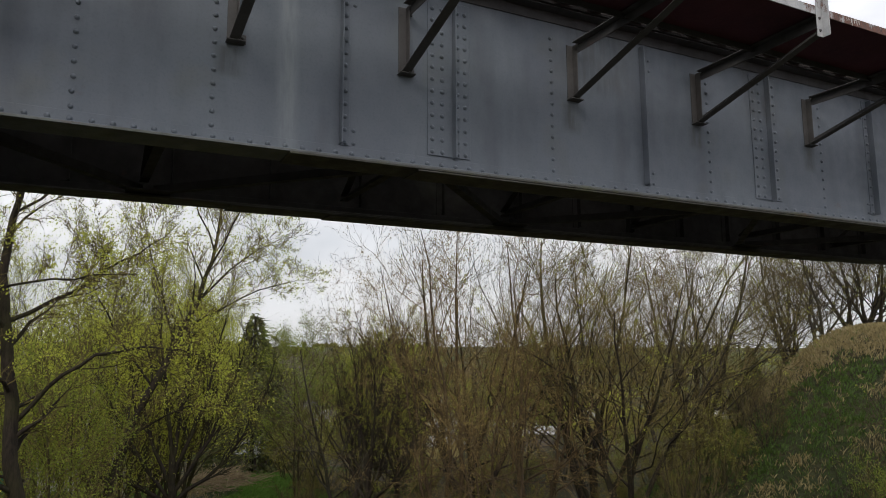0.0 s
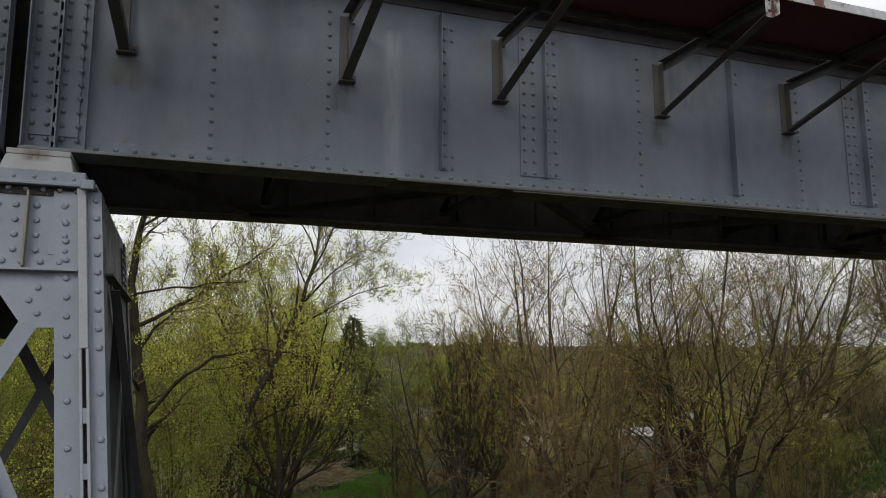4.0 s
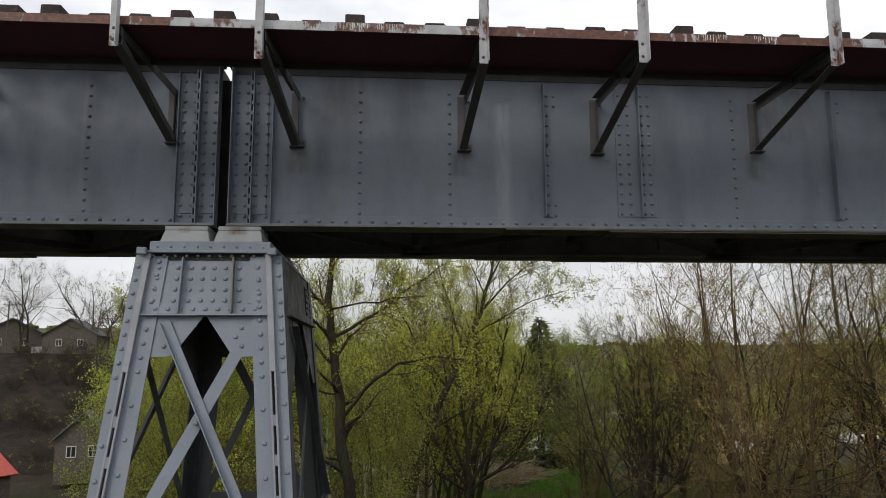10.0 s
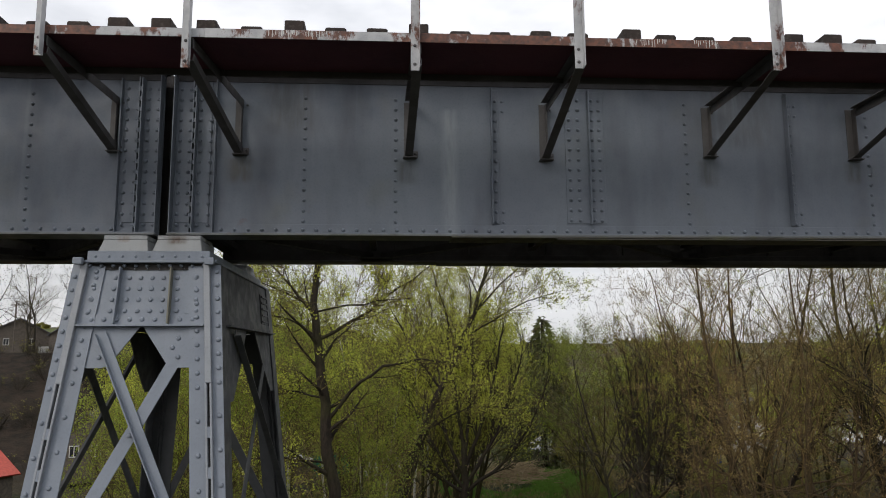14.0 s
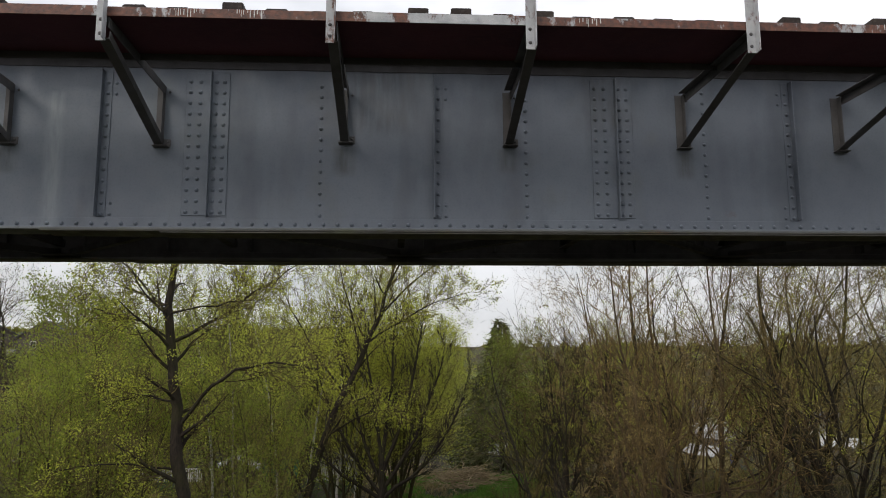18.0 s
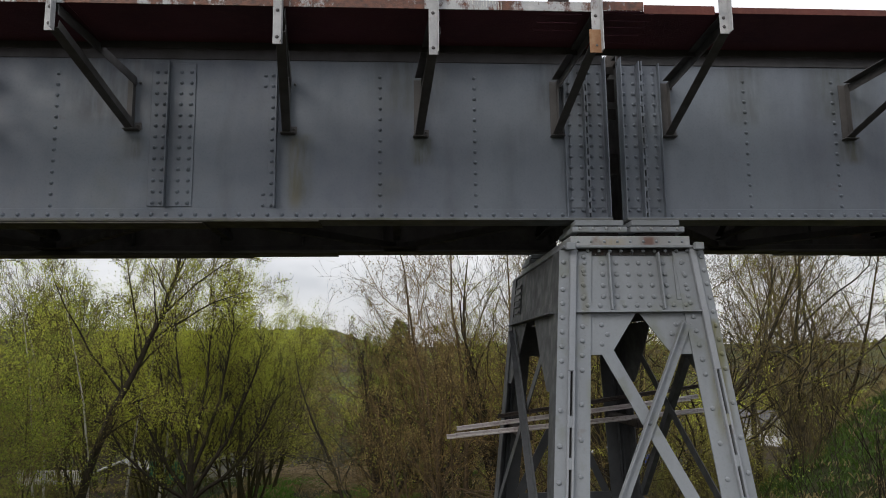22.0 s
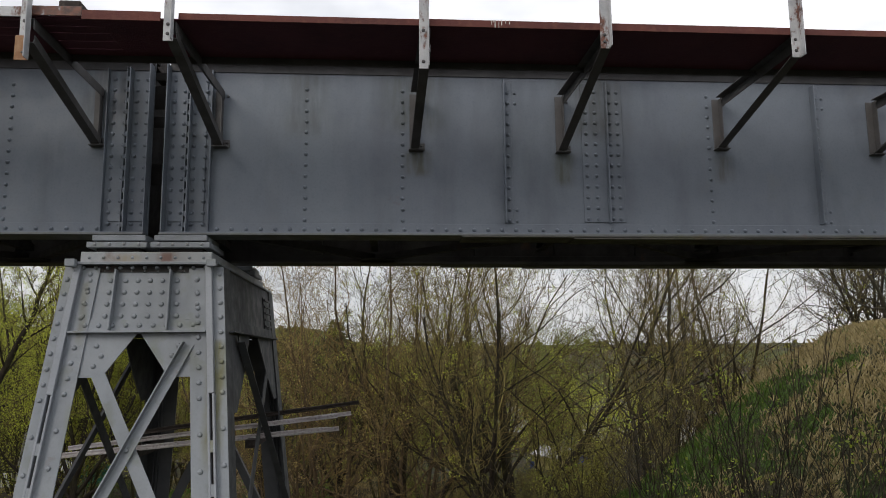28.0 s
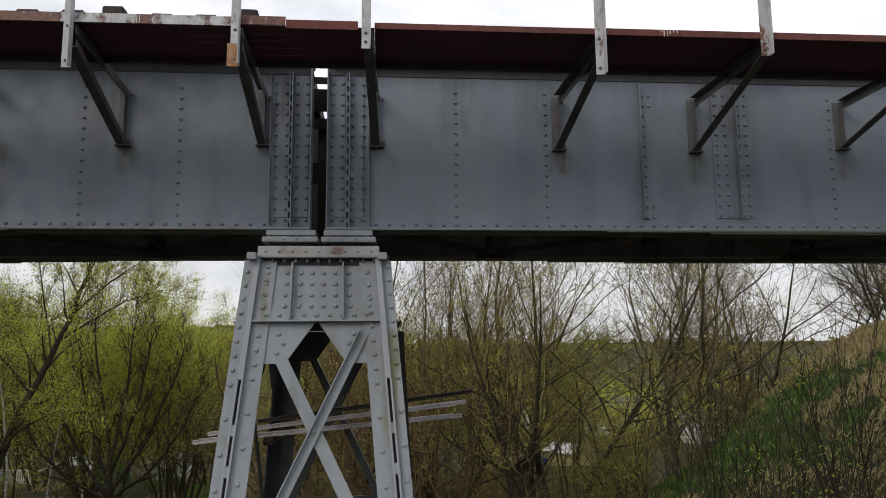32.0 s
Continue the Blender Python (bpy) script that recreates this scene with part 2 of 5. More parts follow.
EDGE_CLEAN = worn_white("edge_paint_pale", 0.55)


def rusty(name, a, bcol, c, rough=0.8, scale=1.0):
    m, n, l, b = shader(name, a, rough, 0.0, 0.3)
    pos = place_coords(n, l)
    col = mixed(n, l, noise_fac(n, l, pos, 1.6 * scale, 6), a, bcol)
    col = mixed(n, l, noise_fac(n, l, pos, 14 * scale, 5, 0.5, 0.75), col, c, 0.7)
    l.new(col, b.inputs["Base Color"])
    bumped(n, l, b, noise_fac(n, l, pos, 50 * scale, 5), 0.4, 0.004)
    return m


DECK = rusty("deck_sheet_rust", (0.12, 0.034, 0.052), (0.08, 0.025, 0.04), (0.13, 0.042, 0.052))
EDGE_RUST = rusty("edge_rust", (0.13, 0.042, 0.034), (0.08, 0.03, 0.027), (0.17, 0.07, 0.05))
TAN = rusty("tan_rust", (0.33, 0.19, 0.10), (0.22, 0.11, 0.06), (0.4, 0.27, 0.17))
TIMBER = rusty("old_timber", (0.045, 0.035, 0.03), (0.025, 0.02, 0.018), (0.09, 0.075, 0.065), 0.85, 2.0)
RAILBAR = rusty("stacked_rail_steel", (0.34, 0.31, 0.31), (0.5, 0.47, 0.47), (0.10, 0.06, 0.05), 0.55, 2.0)


def bark(name, a, bcol, moss=(0.07, 0.075, 0.02), mossy=0.3):
    m, n, l, b = shader(name, a, 0.9, 0.0, 0.2)
    pos = place_coords(n, l, (1, 1, 0.25))
    col = mixed(n, l, noise_fac(n, l, pos, 18, 6), a, bcol)
    col = mixed(n, l, noise_fac(n, l, place_coords(n, l), 1.1, 4, 0.45, 0.7), col, moss, mossy)
    l.new(col, b.inputs["Base Color"])
    bumped(n, l, b, noise_fac(n, l, pos, 30, 6), 0.6, 0.02)
    return m


def twig(name, a, bcol):
    m, n, l, b = shader(name, a, 0.85, 0.0, 0.2)
    g, o = n.new("ShaderNodeNewGeometry"), n.new("ShaderNodeObjectInfo")
    col = mixed(n, l, g.outputs["Random Per Island"], bcol, a)
    col = mixed(n, l, o.outputs["Random"], col, bcol, 0.55)
    l.new(col, b.inputs["Base Color"])
    return m


BARK = bark("bark_brown", (0.04, 0.031, 0.023), (0.018, 0.014, 0.011))
BARK_GREY = bark("bark_grey", (0.07, 0.06, 0.047), (0.035, 0.03, 0.024))
BARK_ORANGE = bark("bark_willow", (0.10, 0.07, 0.04), (0.06, 0.042, 0.026), (0.09, 0.075, 0.025))
TWIG_OLIVE = twig("twig_olive", (0.25, 0.205, 0.07), (0.034, 0.027, 0.013))
TWIG_BROWN = twig("twig_brown", (0.20, 0.16, 0.075), (0.03, 0.024, 0.016))
TWIG_ORANGE = twig("twig_orange", (0.27, 0.185, 0.07), (0.05, 0.036, 0.018))
BARK_OLIVE = bark("bark_olive", (0.065, 0.055, 0.026), (0.035, 0.03, 0.015), (0.06, 0.065, 0.015), 0.5)


def birch():
    m, n, l, b = shader("bark_birch", (0.5, 0.49, 0.46), 0.7)
    f = noise_fac(n, l, place_coords(n, l, (2, 2, 9)), 2.2, 4, 0.56, 0.62)
    l.new(mixed(n, l, f, (0.42, 0.40, 0.36), (0.04, 0.035, 0.03)), b.inputs["Base Color"])
    return m


BIRCH = birch()


def leaf(name, a, c, through=0.35):
    m, n, l, b = shader(name, a, 0.55, 0.0, 0.3)
    g = n.new("ShaderNodeNewGeometry")
    o = n.new("ShaderNodeObjectInfo")
    col = mixed(n, l, g.outputs["Random Per Island"], a, c)
    col = mixed(n, l, o.outputs["Random"], col, tuple(v * 0.7 for v in a), 0.4)
    l.new(col, b.inputs["Base Color"])
    t, x = n.new("ShaderNodeBsdfTranslucent"), n.new("ShaderNodeMixShader")
    l.new(col, t.inputs["Color"])
    x.inputs[0].default_value = through
    l.new(b.outputs[0], x.inputs[1])
    l.new(t.outputs[0], x.inputs[2])
    l.new(x.outputs[0], n["Material Output"].inputs["Surface"])
    return m


LEAF_LIME = leaf("leaf_lime", (0.58, 0.62, 0.085), (0.32, 0.36, 0.05), 0.5)
LEAF_GREEN = leaf("leaf_green", (0.31, 0.37, 0.05), (0.14, 0.18, 0.026), 0.45)
LEAF_OLIVE = leaf("leaf_olive", (0.27, 0.26, 0.05), (0.13, 0.12, 0.028), 0.4)
CATKIN = leaf("catkin_orange", (0.40, 0.31, 0.11), (0.2, 0.15, 0.05))
NEEDLE = leaf("needles", (0.06, 0.072, 0.022), (0.10, 0.11, 0.03), 0.2)
DRYGRASS = leaf("grass_dry", (0.36, 0.29, 0.14), (0.15, 0.12, 0.055), 0.2)
GRASS = leaf("grass_green", (0.04, 0.085, 0.012), (0.09, 0.14, 0.022), 0.25)

LAWN = leaf("grass_fresh", (0.10, 0.22, 0.03), (0.17, 0.28, 0.045), 0.25)


def earth():
    m, n, l, b = shader("ground_earth", (0.06, 0.05, 0.03), 0.95, 0.0, 0.15)
    pos = place_coords(n, l)
    col = mixed(n, l, noise_fac(n, l, pos, 0.13, 6, 0.4, 0.6), (0.034, 0.027, 0.016), (0.032, 0.042, 0.014))
    col = mixed(n, l, noise_fac(n, l, pos, 0.45, 6, 0.45, 0.62), col, (0.05, 0.037, 0.02), 0.6)
    col = mixed(n, l, noise_fac(n, l, pos, 4.0, 6, 0.4, 0.7), col, (0.02, 0.017, 0.011), 0.7)
    col = mixed(n, l, noise_fac(n, l, pos, 1.3, 6, 0.56, 0.68), col, (0.10, 0.075, 0.04), 0.45)
    far = n.new("ShaderNodeSeparateXYZ")
    l.new(place_coords(n, l), far.inputs[0])
    r = n.new("ShaderNodeMapRange")
    r.inputs["From Min"].default_value, r.inputs["From Max"].default_value = 130, 230
    l.new(far.outputs["Y"], r.inputs["Value"])
    bank, back, both = n.new("ShaderNodeMapRange"), n.new("ShaderNodeMapRange"), n.new("ShaderNodeMath")
    bank.inputs["From Min"].default_value, bank.inputs["From Max"].default_value = -13, -24
    back.inputs["From Min"].default_value, back.inputs["From Max"].default_value = 50, 60
    l.new(far.outputs["X"], bank.inputs["Value"])
    l.new(far.outputs["Y"], back.inputs["Value"])
    both.operation = "MULTIPLY"
    l.new(bank.outputs["Result"], both.inputs[0])
    l.new(back.outputs["Result"], both.inputs[1])
    soil = mixed(n, l, noise_fac(n, l, pos, 0.9, 6, 0.4, 0.65), (0.032, 0.023, 0.016), (0.014, 0.011, 0.008))
    col = mixed(n, l, both.outputs[0], col, soil)
    field = mixed(n, l, noise_fac(n, l, place_coords(n, l, (0.004, 0.02, 0)), 1.0, 3, 0.42, 0.58), (0.07, 0.085, 0.024), (0.05, 0.038, 0.024))
    col = mixed(n, l, r.outputs["Result"], col, field)
    l.new(col, b.inputs["Base Color"])
    bumped(n, l, b, noise_fac(n, l, pos, 5, 8), 0.7, 0.12)
    return m


EARTH = earth()


def plain(name, a, c, rough=0.8, scale=6.0, metal=0.0):
    m, n, l, b = shader(name, a, rough, metal, 0.3)
    l.new(mixed(n, l, noise_fac(n, l, place_coords(n, l), scale, 5), a, c), b.inputs["Base Color"])
    return m


ROOF_RED = plain("roof_red", (0.42, 0.07, 0.045), (0.30, 0.05, 0.035), 0.6)
ROOF_GREY = plain("roof_slate", (0.12, 0.12, 0.125), (0.07, 0.07, 0.075))
ROOF_PALE = plain("roof_pale", (0.42, 0.42, 0.41), (0.27, 0.27, 0.26))
WALL_WHITE = plain("wall_white", (0.58, 0.57, 0.54), (0.45, 0.44, 0.42))
WALL_WOOD = plain("wall_weathered_board", (0.13, 0.11, 0.09), (0.075, 0.065, 0.055))
WALL_OCHRE = plain("wall_ochre", (0.38, 0.33, 0.15), (0.28, 0.24, 0.11))
WALL_BRICK = plain("wall_brown", (0.20, 0.15, 0.12), (0.14, 0.10, 0.08))
GREEN_SHEET = plain("green_sheet", (0.03, 0.16, 0.10), (0.025, 0.11, 0.07), 0.5)
BLUE_SHEET = plain("blue_sheet", (0.04, 0.07, 0.28), (0.03, 0.05, 0.2), 0.5)
DARKPANE = plain("dark_pane", (0.02, 0.022, 0.025), (0.03, 0.032, 0.035), 0.15)
TRIM_WHITE = plain("trim_white", (0.6, 0.6, 0.58), (0.5, 0.5, 0.48))
DEBRIS = plain("dead_branches", (0.38, 0.30, 0.19), (0.2, 0.15, 0.09), 0.9)
CONCRETE = plain("concrete", (0.3, 0.29, 0.27), (0.2, 0.195, 0.18), 0.9, 2.0)


# ---- building helpers ----
class Geo:
    """Gathers the corners and faces of one mesh."""

    def __init__(self):
        self.v, self.f = [], []

    def add(self, verts, faces):
        k = len(self.v)
        self.v.extend(tuple(p) for p in verts)
        self.f.extend(tuple(k + i for i in f) for f in faces)
        return self

    def box(self, x0, x1, y0, y1, z0, z1):
        return self.add([(x0, y0, z0), (x1, y0, z0), (x1, y1, z0), (x0, y1, z0), (x0, y0, z1), (x1, y0, z1), (x1, y1, z1), (x0, y1, z1)],
                        [(0, 3, 2, 1), (4, 5, 6, 7), (0, 1, 5, 4), (1, 2, 6, 5), (2, 3, 7, 6), (3, 0, 4, 7)])

    def prism(self, profile, p0, p1, up=(0, 0, 1)):
        """A profile of (across, upward) corners, anticlockwise as seen from p1, swept from p0 to p1."""
        p0, p1 = Vector(p0), Vector(p1)
        w = (p1 - p0).normalized()
        a = Vector(up).cross(w).normalized()
        u = w.cross(a)
        n = len(profile)
        ring = [[p + a * s + u * t for s, t in profile] for p in (p0, p1)]
        return self.add(ring[0] + ring[1], [tuple(range(n))[::-1], tuple(range(n, 2 * n))] + [(i, (i + 1) % n, n + (i + 1) % n, n + i) for i in range(n)])

    def bar(self, p0, p1, w, h, up=(0, 0, 1)):
        return self.prism([(-w / 2, -h / 2), (w / 2, -h / 2), (w / 2, h / 2), (-w / 2, h / 2)], p0, p1, up)

    def angle(self, p0, p1, a, b, t, up=(0, 0, 1)):
        """A rolled angle: one leg a across, one leg b upward, t thick."""
        return self.prism([(0, 0), (a, 0), (a, t), (t, t), (t, b), (0, b)] if a > 0 else [(0, 0), (0, b), (-t, b), (-t, t), (a, t), (a, 0)], p0, p1, up)

    def plate(self, corners, thick, normal):
        """A flat plate from its corners, its far side thick behind along -normal."""
        nrm = Vector(normal).normalized()
        c = [Vector(p) for p in corners]
        n = len(c)
        face = (c[1] - c[0]).cross(c[2] - c[1])
        if face.dot(nrm) < 0:
            c.reverse()
        back = [p - nrm * thick for p in c]
        return self.add(c + back, [tuple(range(n)), tuple(range(2 * n - 1, n - 1, -1))] + [(i, n + i, n + (i + 1) % n, (i + 1) % n) for i in range(n)])

    def rivet(self, p, normal=(0, -1, 0), r=0.02, h=0.014):
        nrm = Vector(normal).normalized()
        a = nrm.orthogonal().normalized()
        b = nrm.cross(a)
        p = Vector(p)
        vs = []
        for k, (rr, hh) in enumerate(((1.0, 0.0), (0.72, 0.7))):
            vs += [p + (a * math.cos(i * math.tau / 7) + b * math.sin(i * math.tau / 7)) * r * rr + nrm * h * hh for i in range(7)]
        vs.append(p + nrm * h)
        return self.add(vs, [(i, (i + 1) % 7, 7 + (i + 1) % 7, 7 + i) for i in range(7)] + [(7 + i, 7 + (i + 1) % 7, 14) for i in range(7)])

    def mesh(self, name, material, bevel=0.0, smooth=False):
        me = bpy.data.meshes.new(name)
        me.from_pydata(self.v, [], self.f)
        if bevel:
            bm = bmesh.new()
            bm.from_mesh(me)
            bmesh.ops.bevel(bm, geom=bm.edges[:], offset=bevel, segments=1, affect="EDGES", clamp_overlap=True)
            bm.to_mesh(me)
            bm.free()
        for m in material if isinstance(material, (list, tuple)) else (material,):
            me.materials.append(m)
        if smooth:
            me.shade_smooth()
        me.update()
        return me


def part(name, geo, material, parent, label="", bevel=0.0, smooth=False, kind=""):
    ob = new(name, geo if isinstance(geo, bpy.types.Mesh) else geo.mesh(name, material, bevel, smooth))
    ob.parent = parent
    return tagged(ob, label, kind=kind)


def thing(name, label, category, group="", kind="", at=(0, 0, 0)):
    ob = new(name)
    ob.location = at
    return tagged(ob, label, category, group, kind)


# ---- the ground ----
def smooth(a, b, v):
    k = min(1.0, max(0.0, (v - a) / (b - a)))
    return k * k * (3 - 2 * k)


def ground_z(x, y):
    """Valley floor, the embankment at one end of the bridge, the bank opposite and the far rising fields."""
    z = -10.2 - 3.0 * smooth(42, 85, y)
    z += 9.9 * smooth(18.5, 37, x) * (1 - smooth(14, 30, y - 0.5 * max(0, x - 30)))
    z += 12.6 * smooth(56, 88, y + 0.3 * max(0.0, -x - 22)) * smooth(-12, -32, x)
    z += 21.0 * smooth(150, 560, y) + 6 * smooth(500, 1500, y)
    z += 5.0 * smooth(-40, -110, x) * smooth(60, 20, y)
    z += 3.0 * smooth(-18, -60, y)
    z += 0.45 * noise.noise((x * 0.11, y * 0.11, 0)) + 0.14 * noise.noise((x * 0.5, y * 0.5, 3.0))
    return z


def spaced(a, b, near, far, mid):
    """Steps that are fine round mid and grow outwards."""
    out = [mid]
    while out[-1] < b:
        out.append(out[-1] + near + (far - near) * min(1.0, (abs(out[-1] - mid) / 900) ** 0.9))
    low = [mid]
    while low[-1] > a:
        low.append(low[-1] - near - (far - near) * min(1.0, (abs(low[-1] - mid) / 900) ** 0.9))
    return low[:0:-1] + out


gx, gy = spaced(-2600, 2700, 0.9, 120, 14), spaced(-1800, 4200, 0.9, 160, 14)
g = Geo()
g.v = [(x, y, ground_z(x, y)) for y in gy for x in gx]
nx = len(gx)
g.f = [(j * nx + i, j * nx + i + 1, (j + 1) * nx + i + 1, (j + 1) * nx + i) for j in range(len(gy) - 1) for i in range(nx - 1)]
ground = tagged(new("ground", g.mesh("ground", EARTH, smooth=True)), "rough valley ground of bare earth and old grass", "ground", kind="structure")

# ---- the bridge ----
XA, XB, SPAN = -0.11, 17.43, 17.54
COLS = (1.45, 2.43, 5.68, 7.81)
TEES = (3.48, 6.845)
SPLICES = (4.565, 8.77)
TOP, FAR_Y = 1.78, 2.42


def girder_span(detailed, name, label):
    """One riveted plate girder in its own axes: s along x from the pier's middle, face at y = 0, looking to -y."""
    th = thing(name, label, "bridge girder", "bridge girders")
    a, b = 0.075, SPAN - 0.075
    low = -0.03 if detailed else 0.0
    part("web", Geo().box(a, b, 0.0, 0.014, low, TOP), GIRDER if detailed else SOFFIT_SHADE, th, "slate-grey painted web plate" if detailed else "web plate coloured dark for the shade between the girders")
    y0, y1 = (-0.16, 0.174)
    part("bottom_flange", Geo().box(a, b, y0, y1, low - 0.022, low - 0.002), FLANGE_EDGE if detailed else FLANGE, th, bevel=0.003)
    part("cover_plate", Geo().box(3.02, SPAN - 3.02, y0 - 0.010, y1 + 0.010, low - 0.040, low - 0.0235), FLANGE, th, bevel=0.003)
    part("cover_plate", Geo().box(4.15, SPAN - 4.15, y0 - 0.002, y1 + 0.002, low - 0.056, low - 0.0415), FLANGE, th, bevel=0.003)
    part("top_flange", Geo().box(a, b, y0, y1, TOP + 0.002, TOP + 0.03), SOFFIT_SHADE, th)
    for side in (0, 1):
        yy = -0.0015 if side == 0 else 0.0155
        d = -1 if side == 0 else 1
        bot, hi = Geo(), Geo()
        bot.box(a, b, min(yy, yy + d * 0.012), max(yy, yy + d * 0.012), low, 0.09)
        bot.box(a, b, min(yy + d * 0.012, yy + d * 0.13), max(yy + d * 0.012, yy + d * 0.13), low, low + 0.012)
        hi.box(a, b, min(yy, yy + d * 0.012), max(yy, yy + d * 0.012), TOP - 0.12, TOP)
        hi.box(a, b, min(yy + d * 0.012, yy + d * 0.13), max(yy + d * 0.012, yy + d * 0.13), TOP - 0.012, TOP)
        part("bottom_angle", bot, GIRDER if side == 0 else SOFFIT_SHADE, th, bevel=0.002)
        part("top_angle", hi, TOPSTEEL if side == 0 else SOFFIT_SHADE, th, bevel=0.002)
    riv = Geo()
    f = -0.0005
    stiff = []
    mirror = lambda s: (s, SPAN - s)
    for s in COLS:
        for x in mirror(s):
            if detailed:
                for k in range(13):
                    riv.rivet((x + 0.004 * noise.noise((x, k, 0)), f, 0.125 + k * 0.114), r=0.0215, h=0.019)
            stiff.append((x, 0))
    for s in TEES:
        for n, x in enumerate(mirror(s)):
            e = 1 if n == 0 else -1
            gg = Geo()
            gg.box(x - 0.006, x + 0.006, -0.085, f, 0.10, 1.62)
            gg.box(min(x + e * 0.006, x + e * 0.085), max(x + e * 0.006, x + e * 0.085), -0.0105, f, 0.10, 1.62)
            part("stiffener", gg, GIRDER, th, bevel=0.002)
            if detailed:
                for k in range(13):
                    riv.rivet((x + e * 0.045, -0.0105, 0.125 + k * 0.114), r=0.0215, h=0.019)
                for k in (0, 1, 11, 12):
                    riv.rivet((x + e * 0.125, f, 0.125 + k * 0.114), r=0.019, h=0.017)
            stiff.append((x, 0))
    for s in SPLICES:
        for n, x in enumerate(mirror(s) if s < SPAN / 2 - 0.1 else (s,)):
            e = 1 if n == 0 else -1
            pl = Geo().box(x - (0.26 if e > 0 else 0.18), x + (0.18 if e > 0 else 0.26), -0.0125, f, 0.115, 1.615)
            part("splice_plate", pl, GIRDER, th, bevel=0.003)
            part("stiffener", Geo().box(x - 0.007, x + 0.007, -0.085, -0.013, 0.10, 1.62), GIRDER, th, bevel=0.002)
            if detailed:
                for dx in (-0.215, -0.115, 0.045, 0.125):
                    for k in range(13):
                        riv.rivet((x + e * dx, -0.0125, 0.15 + k * 0.114), r=0.0225, h=0.02)
            stiff.append((x, 0))
    for n in (0, 1):
        m = (lambda s: s) if n == 0 else (lambda s: SPAN - s)
        x0, x1 = sorted((m(0.075), m(0.51)))
        part("end_plate", Geo().box(x0, x1, -0.014, f, -0.018, 1.64), GIRDER, th, bevel=0.003)
        for s in (0.19, 0.385):
            c0, c1 = sorted((m(s - 0.075), m(s + 0.075)))
            part("end_angle", Geo().box(c0, c1, -0.026, -0.0145, 0.10, 1.64), GIRDER, th, bevel=0.002)
        for c, deep, high in ((0.283, 0.12, 1.66), (0.311, 0.12, 1.66), (0.085, 0.14, 1.70), (0.512, 0.075, 1.66)):
            part("end_rib", Geo().box(m(c) - 0.005, m(c) + 0.005, -deep, -0.0145, -0.018, high), GIRDER, th)
        packs, z = Geo(), 0.03
        while z < 1.6:
            packs.box(m(0.297) - 0.0088, m(0.297) + 0.0088, -0.112, -0.0145, z, z + 0.045)
            z += 0.114
        part("packing", packs, GIRDER, th, kind="stuff")
        # near-black sheet behind the packing, painting the slots' depth as shade
        part("slot_shade", Geo().box(m(0.297) - 0.0087, m(0.297) + 0.0087, -0.03, -0.0146, -0.018, 1.6), SOFFIT_SHADE, th)
        if detailed:
            for s in (0.135, 0.235, 0.345, 0.455):
                for k in range(14):
                    riv.rivet((m(s), -0.026, 0.075 + k * 0.114), r=0.0215, h=0.019)
    if detailed:
        k = a + 0.09
        while k < b - 0.05:
            if 0.55 < k < SPAN - 0.55:
                riv.rivet((k, -0.0135, 0.03), r=0.0225, h=0.02)
            k += 0.1425
        part("riveting", riv, GIRDER, th, "rows of domed rivet heads", smooth=True, kind="stuff")
    ins = Geo()
    for x, _ in stiff:
        ins.box(x - 0.006, x + 0.006, 0.0145, 0.10, 0.10, 1.62)
        ins.box(x + 0.006, x + 0.08, 0.0145, 0.026, 0.10, 1.62)
    part("inner_framing", ins, SOFFIT_SHADE, th, kind="stuff")
    return th


near = girder_span(True, "bridge_girder", "slate-grey riveted steel plate girder of a railway bridge")
near.matrix_world = pose(XA, 0, 0) @ Matrix.Scale(1.0016, 4, (1, 0, 0))
copy_thing(near, pose(XB + 0.028, 0, 0))
copy_thing(near, pose(XA - SPAN, 0, 0))
far = girder_span(False, "bridge_girder", "dark far-side riveted plate girder of the railway bridge")
far.matrix_world = pose(XA + SPAN, FAR_Y, 0, 0, 0, 180)
copy_thing(far, pose(XB + SPAN, FAR_Y, 0, 0, 0, 180))
copy_thing(far, pose(XA, FAR_Y, 0, 0, 0, 180))


